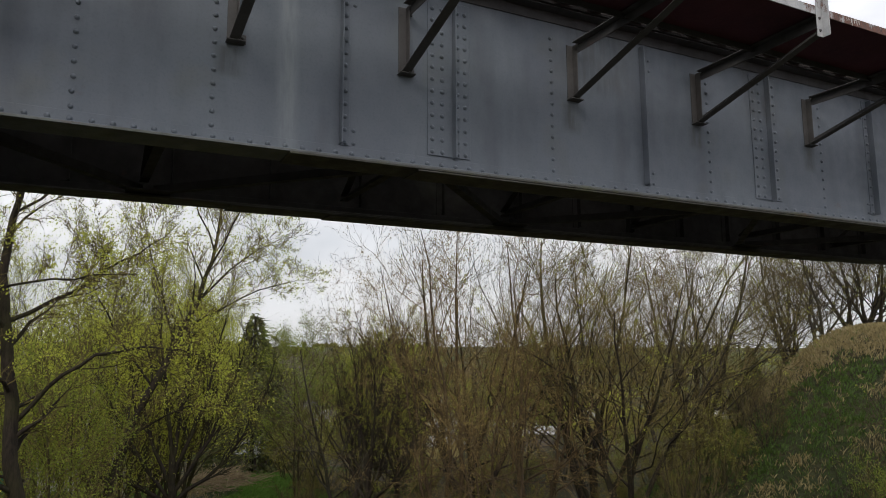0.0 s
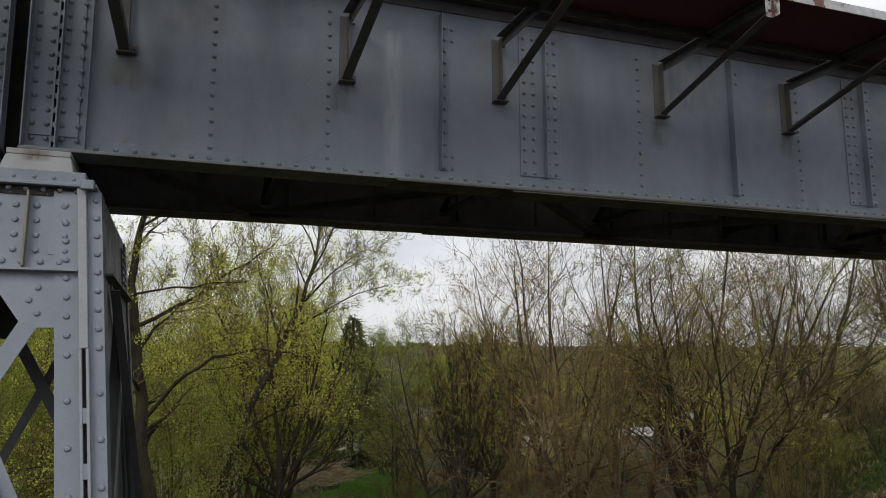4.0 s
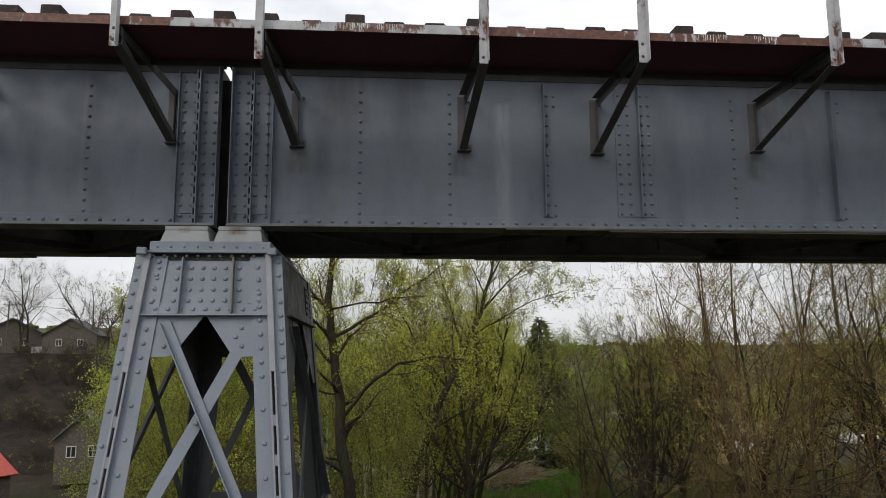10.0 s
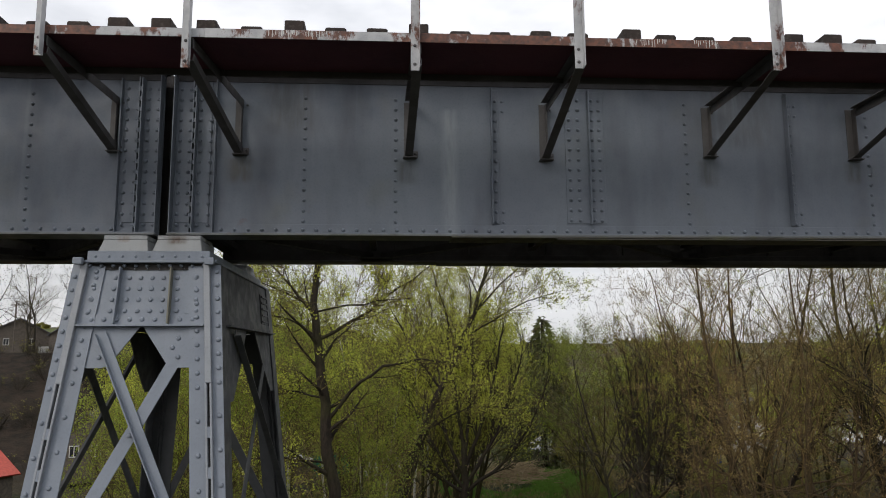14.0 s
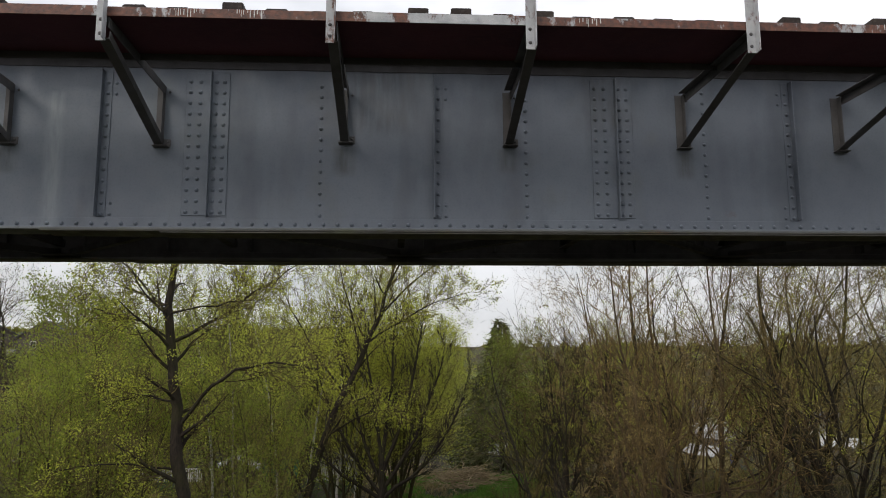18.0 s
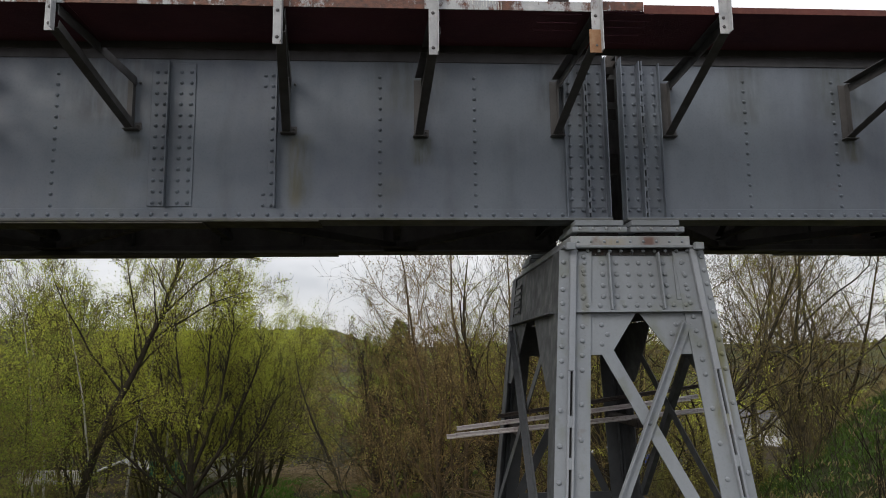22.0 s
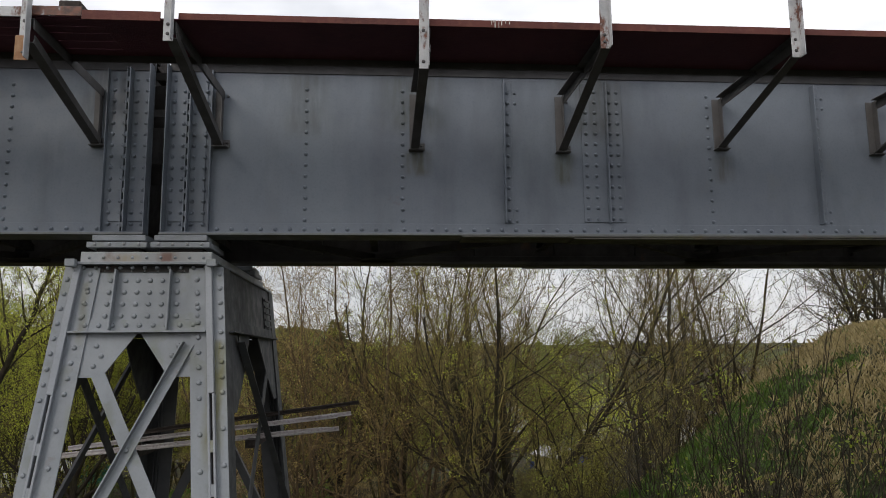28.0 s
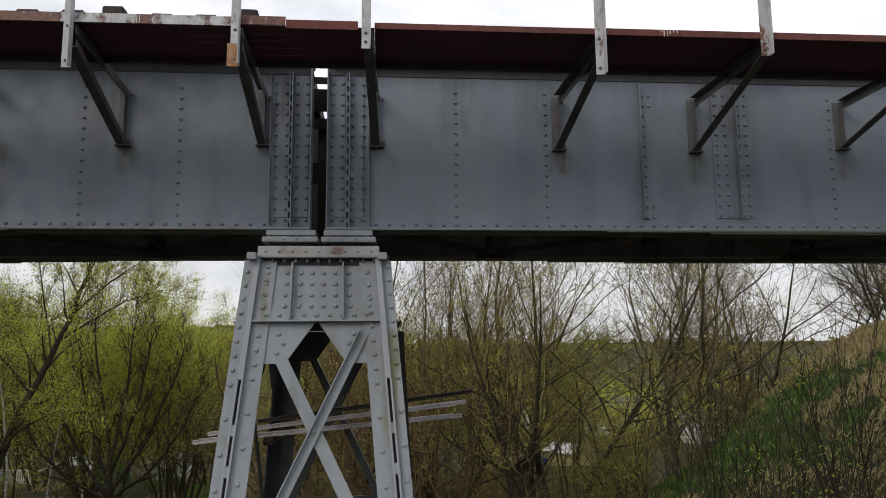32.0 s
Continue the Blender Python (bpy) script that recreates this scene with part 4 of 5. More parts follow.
# stacked rails laid through the pier
stack = thing("stacked_rails", "bundle of long pale steel rails lying through the pier", "rail bundle")
for x0, y0, z0, x1, y1, z1, mat in ((15.80, 1.86, -2.39, 19.15, 2.02, -2.13, RAILBAR), (15.9, 1.72, -2.36, 19.02, 1.88, -2.12, RAILBAR), (15.94, 2.02, -2.31, 19.27, 2.60, -1.99, RAILBAR), (16.15, 2.16, -2.30, 19.10, 2.46, -2.01, RAILBAR), (16.5, 2.32, -2.19, 19.36, 2.78, -1.86, TIMBER), (16.9, 2.24, -2.13, 18.7, 2.66, -1.93, TIMBER)):
    part("rail", Geo().prism([(-0.035, 0), (0.035, 0), (0.035, 0.008), (0.008, 0.014), (0.008, 0.034), (0.022, 0.038), (0.022, 0.05), (-0.022, 0.05), (-0.022, 0.038), (-0.008, 0.034), (-0.008, 0.014), (-0.035, 0.008)], (x0, y0, z0), (x1, y1, z1)), mat, stack)
for x in (16.75, 18.15):
    zz = -2.37 + (x - 15.8) * 0.28 / 3.39
    part("bearer", Geo().box(x - 0.06, x + 0.06, 1.6, 2.95, zz - 0.10, zz - 0.003), TIMBER, stack, bevel=0.008)


# ---- plants ----
def tubes(chains, sides_of):
    """Joins chains of (points, radii) into tapered tubes."""
    vs, fs = [], []
    for pts, rad in chains:
        n = sides_of(rad[0])
        k = len(vs)
        prev = None
        for i, (p, r) in enumerate(zip(pts, rad)):
            d = (pts[min(i + 1, len(pts) - 1)] - pts[max(i - 1, 0)])
            d = d / (np.linalg.norm(d) + 1e-9)
            if prev is None:
                prev = np.cross(d, (0.31, 0.87, 0.38))
            a = prev - d * (prev @ d)
            a = a / (np.linalg.norm(a) + 1e-9)
            prev = a
            b = np.cross(d, a)
            for j in range(n):
                t = math.tau * j / n
                vs.append(tuple(p + (a * math.cos(t) + b * math.sin(t)) * r))
        for i in range(len(pts) - 1):
            for j in range(n):
                fs.append((k + i * n + j, k + i * n + (j + 1) % n, k + (i + 1) * n + (j + 1) % n, k + (i + 1) * n + j))
    return vs, fs


def grow(seed, height, radius, stems=1, lean=0.15, limbs=14, twigs=5, spread=0.9, rise=0.55, start=0.25, curl=0.12, levels=3, fine=1.0, reach=1.0, bias=(0.0, 0.0), guide=()):
    """A branching skeleton: chains of points with radii, and the tips where leaves may sit."""
    r = np.random.RandomState(seed)
    chains, tips = [], []

    def unit(v):
        return v / (np.linalg.norm(v) + 1e-9)

    def limb(p, d, length, rad, level):
        n = max(3, min(9, int(length / (0.55 if level < 2 else 0.28)) + 1))
        if level >= 2:
            n = min(n, 3 if level == 2 and levels == 3 else 2)
        pts, rs = [np.array(p, float)], [rad]
        d = unit(np.array(d, float))
        wob = curl * (1.0 if level else 0.55)
        for i in range(n):
            d = unit(d + r.normal(0, wob, 3) + np.array((0, 0, 0.07 if level else 0.05)))
            pts.append(pts[-1] + d * length / n)
            rs.append(rad * (1 - 0.86 * (i + 1) / n) + 0.003)
        chains.append((pts, rs))
        if level >= levels - 1:
            for i in range(1, len(pts)):
                tips.append((pts[i], d, level))
        if level >= levels:
            return
        count = (limbs if level == 0 else int(twigs * (1.5 if level == 1 else 1.0) * fine))
        for c in range(count):
            f = start + (0.97 - start) * (c + r.uniform(0.1, 0.9)) / count if level == 0 else r.uniform(0.2, 0.98)
            i = min(int(f * n), n - 1)
            q = pts[i] + (pts[i + 1] - pts[i]) * (f * n - i)
            base = unit(pts[i + 1] - pts[i])
            side = r.normal(0, 1, 3)
            side = unit(side - base * (side @ base))
            up = rise * (0.8 + 0.4 * f)
            nd = unit(side * spread + base * up + np.array((0, 0, 0.18)))
            span = length * ((0.62 - 0.38 * f) * reach if level == 0 else 0.5 - 0.18 * f) * r.uniform(0.7, 1.2)
            rr = (rs[i] * (1 - (f * n - i)) + rs[i + 1] * (f * n - i)) * r.uniform(0.34, 0.55)
            limb(q, nd, span, max(0.005, rr), level + 1)

    for pts, r0, r1, count, span in guide:
        # a main stem or limb that is known, with side branches grown along it
        p = np.array(pts, float)
        t = np.linspace(0, len(p) - 1, 3 * (len(p) - 1) + 1)
        line = np.stack([np.interp(t, range(len(p)), p[:, k]) for k in range(3)], 1)
        line[1:-1] = (line[:-2] + 2 * line[1:-1] + line[2:]) / 4
        line[1:] += r.normal(0, 0.04, line[1:].shape)
        rs = list(np.linspace(r0, r1, len(line)))
        chains.append((list(line), rs))
        for c in range(count):
            f = (0.15 + 0.85 * (c + r.uniform(0, 1)) / count) * (len(line) - 1.01)
            i = int(f)
            base = unit(line[i + 1] - line[i])
            side = r.normal(0, 1, 3)
            side = unit(side - base * (side @ base))
            limb(line[i] + (line[i + 1] - line[i]) * (f - i), side * spread + base * rise + np.array((0, 0, 0.25)), span * r.uniform(0.55, 1.15), max(0.006, rs[i] * 0.4), 1)
    for s in range(0 if guide else stems):
        a = math.tau * s / max(1, stems) + r.uniform(-0.5, 0.5)
        k = lean * (r.uniform(0.6, 1.3) if stems > 1 else r.uniform(0.2, 0.6))
        off = np.array((math.cos(a), math.sin(a), 0)) * (0.22 if stems > 1 else 0)
        limb(off + np.array((0, 0, -0.4)), (math.cos(a) * k + bias[0], math.sin(a) * k + bias[1], 1), height * r.uniform(0.75, 1.0), radius * r.uniform(0.7, 1.0), 0)
    return chains, tips


def leaves(tips, count, size, seed, droop=0.0, scatter=0.12):
    """Many small folded leaves set round the tips of the twigs."""
    r = np.random.RandomState(seed)
    vs, fs = [], []
    if not tips:
        return vs, fs
    for k in range(count):
        if k % 26 == 0:
            tip, d, level = tips[r.randint(len(tips))]
            wide = scatter * r.uniform(0.6, 1.6)
        p = tip + r.normal(0, wide, 3)
        a = r.normal(0, 1, 3)
        a[2] -= droop
        a = a / np.linalg.norm(a)
        b = np.cross(a, r.normal(0, 1, 3))
        b = b / (np.linalg.norm(b) + 1e-9)
        s = size * r.uniform(0.55, 1.3)
        k = len(vs)
        vs += [tuple(p), tuple(p + a * s * 0.5 + b * s * 0.32), tuple(p + a * s), tuple(p + a * s * 0.5 - b * s * 0.32)]
        fs.append((k, k + 1, k + 2, k + 3))
    return vs, fs


def tree(name, label, category, bark_mat, twig_mat, leaf_mat, count, size, seed, group="", leaf_name="crown", scatter=0.12, droop=0.0, **shape):
    th = thing(name, label, category, group)
    chains, tips = grow(seed, **shape)
    big = [c for c in chains if c[1][0] > 0.03]
    small = [c for c in chains if c[1][0] <= 0.03]
    g = Geo()
    g.v, g.f = tubes(big, lambda q: 8 if q > 0.1 else 6 if q > 0.05 else 5)
    part("trunk", g, bark_mat, th, smooth=True)
    g = Geo()
    g.v, g.f = tubes(small, lambda q: 3)
    part("branchwork", g, twig_mat, th, kind="stuff")
    if count:
        g = Geo()
        g.v, g.f = leaves(tips, count, size, seed + 7, droop, scatter)
        part(leaf_name, g, leaf_mat, th, kind="stuff")
    return th


def stand(model, x, y, turn=0.0, scale=1.0, tilt=0.0, sink=0.1, dz=0.0):
    return copy_thing(model, pose(x, y, ground_z(x, y) - sink + dz, tilt, 0, turn) @ Matrix.Scale(scale, 4))


def first(model, x, y, turn=0.0, scale=1.0, tilt=0.0, sink=0.1):
    model.matrix_world = pose(x, y, ground_z(x, y) - sink, tilt, 0, turn) @ Matrix.Scale(scale, 4)
    return model


# the tall sparse tree beside the pier, with its long low limbs
ALDER = (
    (((0, 0, -0.4), (-0.4, 0, 5.4), (-0.7, 0, 7.3), (-0.95, 0, 9.3), (-1.05, 0.1, 10.6), (-0.9, 0, 11.9), (-0.6, 0, 14), (-0.5, 0, 17)), 0.20, 0.02, 24, 2.0),
    (((-0.55, 0, 6.9), (0.35, -0.3, 8.0), (1.3, -0.5, 8.4), (2.5, -0.7, 8.55), (3.3, -0.8, 8.3)), 0.055, 0.01, 18, 1.5),
    (((-0.9, 0, 9.1), (0.5, 0.3, 9.9), (1.8, 0.5, 10.9), (2.8, 0.6, 11.7)), 0.055, 0.01, 18, 1.5),
    (((-1.0, 0, 9.9), (0.4, -0.5, 10.2), (1.7, -0.8, 10.2)), 0.033, 0.01, 13, 1.2),
    (((-0.75, 0, 7.5), (-1.7, 0.3, 7.7), (-2.8, 0.4, 7.4)), 0.033, 0.01, 13, 1.2),
    (((-0.3, 0, 5.6), (-1.8, -0.3, 6.0), (-3.7, -0.5, 5.8)), 0.039, 0.01, 15, 1.2),
    (((-1.0, 0, 9.9), (-2.2, 0.2, 11.2), (-3.1, 0.3, 12.0)), 0.039, 0.01, 15, 1.3),
    (((-0.95, 0, 9.2), (-2.1, -0.4, 9.9), (-2.9, -0.5, 10.0)), 0.033, 0.01, 13, 1.2),
    (((-0.9, 0, 11.6), (0.5, 0.2, 12.8), (1.7, 0.3, 13.9)), 0.039, 0.01, 13, 1.3),
    (((-0.8, 0, 12.5), (-2.0, 0, 13.8), (-3.0, 0.2, 14.6)), 0.033, 0.01, 13, 1.3),
)
alder = tree("tree", "tall sparse tree with a dark trunk and first lime leaves", "tree", BARK, TWIG_OLIVE, LEAF_LIME, 18000, 0.06, 380, "valley trees", scatter=0.13, height=17, radius=0.25, twigs=6, spread=0.9, rise=0.6, curl=0.16, guide=ALDER)
first(alder, 1.08, 13.5)
# a leaning tree whose limbs fan out over the meadow
LEANER = (
    (((0, 0, -0.4), (1.2, 0, 5.0), (2.6, 0, 8.2), (3.8, 0, 10.8), (4.4, 0, 13.0), (4.6, 0, 16.5)), 0.19, 0.02, 26, 2.2),
    (((3.2, 0, 9.6), (5.2, -0.4, 10.9), (7.4, -0.6, 11.7)), 0.050, 0.01, 19, 1.6),
    (((3.8, 0, 10.8), (5.6, 0.5, 12.6), (7.2, 0.8, 13.6)), 0.050, 0.01, 19, 1.6),
    (((4.2, 0, 12.2), (5.2, -0.5, 14.5), (5.9, -0.7, 17.0)), 0.044, 0.01, 18, 1.6),
    (((3.0, 0, 9.2), (2.2, 0.6, 12.0), (1.5, 0.9, 15.0)), 0.050, 0.01, 19, 1.6),
    (((2.3, 0, 7.6), (0.6, -0.5, 10.0), (-0.6, -0.8, 13.0)), 0.050, 0.01, 19, 1.6),
    (((4.3, 0, 12.6), (3.4, 0.5, 15.0), (2.8, 0.6, 17.0)), 0.039, 0.01, 15, 1.5),
    (((1.6, 0, 5.9), (3.5, -0.6, 7.0), (5.2, -1.0, 6.9)), 0.039, 0.01, 15, 1.3),
    (((0.8, 0, 3.6), (-0.6, 0.4, 6.0), (-1.4, 0.6, 9.5)), 0.050, 0.01, 18, 1.5),
)
leaner = tree("tree", "leaning dark-limbed willow in fresh yellow-green leaf", "tree", BARK, TWIG_OLIVE, LEAF_LIME, 22000, 0.07, 390, "valley trees", scatter=0.17, height=17, radius=0.25, twigs=7, spread=0.85, rise=0.75, curl=0.16, guide=LEANER)
first(leaner, 2.0, 23.0)
willow = tree("tree", "yellow-green budding willow with many thin stems", "tree", BARK_OLIVE, TWIG_OLIVE, LEAF_LIME, 54000, 0.074, 23, "valley trees", height=12.5, radius=0.11, stems=6, lean=0.3, limbs=15, twigs=6, spread=0.8, rise=0.75, start=0.2, scatter=0.24)
first(willow, 4.0, 31.5, 10)
orange = tree("tree", "orange-twigged willow covered in catkins", "tree", BARK_ORANGE, TWIG_ORANGE, CATKIN, 8000, 0.065, 31, "valley trees", height=16.0, radius=0.13, stems=4, lean=0.36, curl=0.22, limbs=13, twigs=6, spread=0.95, rise=0.65, start=0.15, scatter=0.14, bias=(-0.16, 0.0))
first(orange, 17.3, 25.7, 0)
bare = tree("tree", "leafless many-stemmed willow with fine brown twigs", "tree", BARK, TWIG_OLIVE, LEAF_LIME, 4500, 0.06, 47, "valley trees", height=16.5, radius=0.19, stems=5, lean=0.45, bias=(-0.3, 0.0), curl=0.17, limbs=13, twigs=6, spread=0.85, rise=0.75, start=0.2, reach=1.1)
first(bare, 25.5, 24.7, 0)
grey = tree("tree", "leafless grey tree with forked limbs", "tree", BARK_GREY, TWIG_BROWN, LEAF_OLIVE, 4500, 0.06, 53, "valley trees", height=15.0, radius=0.18, stems=3, lean=0.4, bias=(-0.15, 0.0), curl=0.18, limbs=14, twigs=6, spread=0.95, rise=0.65, start=0.2, reach=1.1)
first(grey, 31.6, 25.5, 70)
green = tree("tree", "young tree hazed with small green leaves", "tree", BARK_OLIVE, TWIG_OLIVE, LEAF_GREEN, 24000, 0.09, 61, "valley trees", height=11.5, radius=0.09, stems=4, lean=0.28, limbs=14, twigs=6, spread=0.8, rise=0.8, start=0.2, scatter=0.22)
first(green, -3.5, 20.0, 0)
birch_tree = tree("birch_tree", "slim birch with a white trunk and pale buds", "tree", BIRCH, TWIG_BROWN, LEAF_LIME, 5000, 0.06, 71, "birches", height=14.0, radius=0.1, limbs=20, twigs=4, spread=0.7, rise=0.8, start=0.35)
first(birch_tree, 0.9, 28.8, 0)
FAN = (
    (((0, 0, -0.4), (0.05, 0, 1.6), (0, 0, 2.9), (0.1, 0, 4.6)), 0.21, 0.13, 0, 1.0),
    *((((0.03 * k, 0, z0), (0.55 * x1 + 0.1, 0.5 * y1, z0 + 0.42 * (z1 - z0)), (x1, y1, z1), (1.15 * x1, 1.3 * y1, z1 + 1.7)), 0.1, 0.012, 20, 1.5)
      for k, (z0, x1, y1, z1) in enumerate(((2.7, -2.7, 0.2, 7.2), (3.2, -1.8, 0.7, 8.6), (4.2, -0.7, -0.5, 9.6), (4.5, 0.6, 0.6, 9.8), (3.8, 1.7, -0.5, 9.0), (3.0, 2.7, 0.3, 8.0), (2.6, 3.5, -0.2, 6.0), (2.4, -3.3, -0.4, 5.2)))),
)
orchard = tree("tree", "dark leafless tree with a fan of rising limbs", "tree", BARK, BARK, LEAF_LIME, 6000, 0.055, 77, "valley trees", height=11, radius=0.2, twigs=5, spread=0.6, rise=0.9, curl=0.1, guide=FAN)
first(orchard, 5.7, 28.0, 0, 1.0)
olive_bush = tree("bush", "dense olive-brown twiggy bush", "bush", BARK_OLIVE, TWIG_OLIVE, LEAF_OLIVE, 3800, 0.09, 83, "valley bushes", height=5.5, radius=0.05, stems=9, lean=0.5, limbs=9, twigs=5, spread=0.7, rise=0.9, start=0.1, levels=2, fine=1.1, scatter=0.14)
first(olive_bush, 8.5, 17.0, 0, 0.6)
brown_bush = tree("bush", "bare brown thicket of thin stems", "bush", BARK, TWIG_BROWN, LEAF_OLIVE, 1800, 0.055, 97, "valley bushes", height=5.0, radius=0.045, stems=11, lean=0.55, limbs=8, twigs=5, spread=0.6, rise=1.0, start=0.1, levels=2, fine=1.2)
first(brown_bush, 13.0, 15.0, 0, 0.7)
lime_bush = tree("bush", "small bush with fresh green leaves", "bush", BARK_OLIVE, TWIG_OLIVE, LEAF_GREEN, 7000, 0.045, 101, "slope bushes", height=3.6, radius=0.03, stems=8, lean=0.45, limbs=8, twigs=4, spread=0.7, rise=0.9, start=0.15, levels=2, fine=1.4, scatter=0.1)
first(lime_bush, 23.6, 7.2, 0, 0.95)
sapling = tree("sapling", "thin bare sapling stems on the grassy slope", "sapling", BARK, BARK, LEAF_GREEN, 60, 0.045, 113, "slope saplings", height=4.2, radius=0.022, stems=3, lean=0.25, limbs=5, twigs=1, spread=0.5, rise=1.1, start=0.3, levels=2)
first(sapling, 25.6, 2.6, 0)


def fir(seed, height):
    th = thing("fir_tree", "dark green fir with drooping boughs", "fir tree", "firs")
    r = np.random.RandomState(seed)
    part("trunk", Geo().prism([(0.13 * math.cos(t), 0.13 * math.sin(t)) for t in np.linspace(0, math.tau, 7)[:-1]], (0, 0, -0.3), (0, 0, height * 0.97), (0, 1, 0)), BARK, th)
    vs, fs = [], []
    for k in range(7000):
        h = height * (1 - r.uniform(0, 1) ** 0.6 * 0.93)
        reach = (height - h) * 0.4 + 0.12
        a, q = r.uniform(0, math.tau), r.uniform(0.15, 1) ** 0.6
        a = round(a * 3.5) / 3.5 + r.normal(0, 0.09) + h
        p = np.array((math.cos(a) * reach * q, math.sin(a) * reach * q, h - 0.25 * reach * q + r.normal(0, 0.06)))
        d = np.array((math.cos(a), math.sin(a), -0.35)) + r.normal(0, 0.35, 3)
        b = np.cross(d, r.normal(0, 1, 3))
        b /= np.linalg.norm(b)
        s = r.uniform(0.25, 0.6)
        i = len(vs)
        vs += [tuple(p - b * 0.09), tuple(p + d * s), tuple(p + b * 0.09)]
        fs.append((i, i + 1, i + 2))
    g = Geo()
    g.v, g.f = vs, fs
    part("foliage", g, NEEDLE, th, kind="stuff")
    return th


fir_tree = fir(5, 11.5)
first(fir_tree, 15.4, 56.0, 0, 1.15)
stand(fir_tree, 39.1, 26.6, 60, 0.32)

# planted by hand where single trees stand out
for model, x, y, turn, sc in (
    (willow, -6.9, 31.0, 250, 0.8), (green, -4.5, 40.0, 90, 1.1), (green, -8.6, 29.0, 30, 0.8),
    (bare, 21.0, 29.5, 20, 1.0), (orange, 20.5, 22.5, 200, 0.95), (bare, 24.0, 20.5, 10, 0.8), (bare, 37.5, 30.0, 15, 0.95), (grey, 46.5, 29.0, 20, 0.75), (bare, 51.0, 27.0, 25, 0.75), (bare, 44.0, 27.0, -20, 0.7), (bare, 48.0, 24.0, 10, 0.65), (grey, 53.0, 30.0, 100, 0.8), (orange, 16.2, 19.5, 60, 0.62), (grey, 13.6, 29.0, 200, 0.8), (orange, 35.0, 27.5, 310, 0.9),
    (grey, 43.0, 24.5, 20, 0.65), (grey, -43.5, 90.0, 100, 0.9), (grey, -33.5, 88.0, 40, 0.8), (grey, -57.0, 90.0, 170, 0.8),
    (grey, -37.0, 94.0, 210, 0.75), (grey, -52.0, 92.0, 330, 0.95), (willow, -6.0, 48.0, 80, 1.1),
    (birch_tree, -0.6, 27.2, 90, 0.9), (birch_tree, 2.0, 30.5, 200, 1.0), (birch_tree, -3.2, 33.5, 20, 1.1), (birch_tree, 3.4, 31.0, 280, 1.05), (birch_tree, 4.3, 33.2, 140, 1.0),
    (alder, -13.5, 42.0, 130, 0.8), (green, -4.6, 17.5, 140, 0.75), (willow, -6.4, 24.5, 30, 0.75), (green, 1.4, 20.0, 15, 0.75), (willow, 6.6, 35.0, 150, 1.0), (willow, 6.2, 40.0, 20, 0.95), (willow, 6.4, 45.0, 200, 1.0), (willow, 19.5, 41.0, 300, 0.85), (green, 24.0, 42.0, 10, 0.9),
    (willow, -0.5, 42.0, 190, 1.0), (green, 14.4, 38.0, 300, 0.9), (orchard, 14.2, 27.0, 100, 0.85), (orchard, 17.4, 31.0, 210, 0.9), (green, 29.5, 38.0, 160, 0.9),
):
    stand(model, x, y, turn, sc)

rng = random.Random(21)
for _ in range(170):
    x, y = rng.uniform(-24, 46), rng.uniform(11, 46)
    lane = (7 < x < 12.5 and y > 16) or (7 < x < 14.5 and y > 36) or (y > 18 and abs(x - 13.9 + 0.3 * y) < 2.0)
    if lane or ground_z(x, y) > -6.8 or (x < -5 and y < 14) or x < 0.6 - 0.344 * (y + 7.4):
        continue
    model = rng.choice((olive_bush, olive_bush, olive_bush, brown_bush, lime_bush))
    stand(model, x, y, rng.uniform(0, 360), rng.uniform(0.5, 0.95) * (1.0 if x > 11 else 0.8))
for model, x, y, turn, sc in ((brown_bush, 24.0, 17.0, 0, 1.0), (olive_bush, 26.0, 16.8, 80, 1.0), (brown_bush, 28.0, 16.4, 160, 0.7), (brown_bush, 29.6, 18.2, 240, 1.0), (olive_bush, 27.0, 19.5, 300, 1.1), (brown_bush, 19.6, 9.2, 160, 0.9), (olive_bush, 21.4, 13.4, 120, 1.0), (brown_bush, 31.0, 20.5, 60, 0.9), (lime_bush, 23.0, 6.2, 0, 0.95), (brown_bush, 23.4, 7.5, 50, 0.8), (brown_bush, 21.4, 8.8, 200, 0.9), (lime_bush, 24.6, 8.4, 20, 0.9),
                              (olive_bush, 22.0, 11.0, 70, 0.9), (sapling, 25.0, 1.9, 0, 1.3), (sapling, 25.9, 3.4, 80, 1.35), (sapling, 26.6, 2.2, 190, 1.1), (sapling, 24.2, 2.6, 250, 1.3)):
    stand(model, x, y, turn, sc)
for _ in range(18):
    x, y = rng.uniform(19, 31), rng.uniform(1.5, 12)
    stand(rng.choice((lime_bush, sapling, sapling, sapling) if x < 25 else (sapling,)), x, max(y, 1.0), rng.uniform(0, 360), rng.uniform(0.5, 0.95))

for _ in range(9):
    x, y = rng.uniform(22.5, 26.5), rng.uniform(2.5, 8.5)
    stand(sapling, x + 1.0, y, rng.uniform(0, 360), rng.uniform(0.9, 1.35))

# lighter trees and bushes of the far side of the valley
far_tree = tree("tree", "small far tree in pale green bud", "tree", BARK_GREY, TWIG_OLIVE, LEAF_LIME, 1800, 0.22, 131, "far trees", height=8.0, radius=0.11, stems=2, lean=0.25, limbs=14, twigs=5, spread=0.8, rise=0.8, start=0.15, levels=2, scatter=0.3)
first(far_tree, -18, 52, 0)
far_bare = tree("tree", "small far leafless tree among the gardens", "tree", BARK_GREY, TWIG_BROWN, LEAF_OLIVE, 500, 0.16, 137, "far trees", height=8.5, radius=0.12, stems=3, lean=0.35, limbs=14, twigs=7, spread=0.8, rise=0.8, start=0.2, levels=2, scatter=0.25)
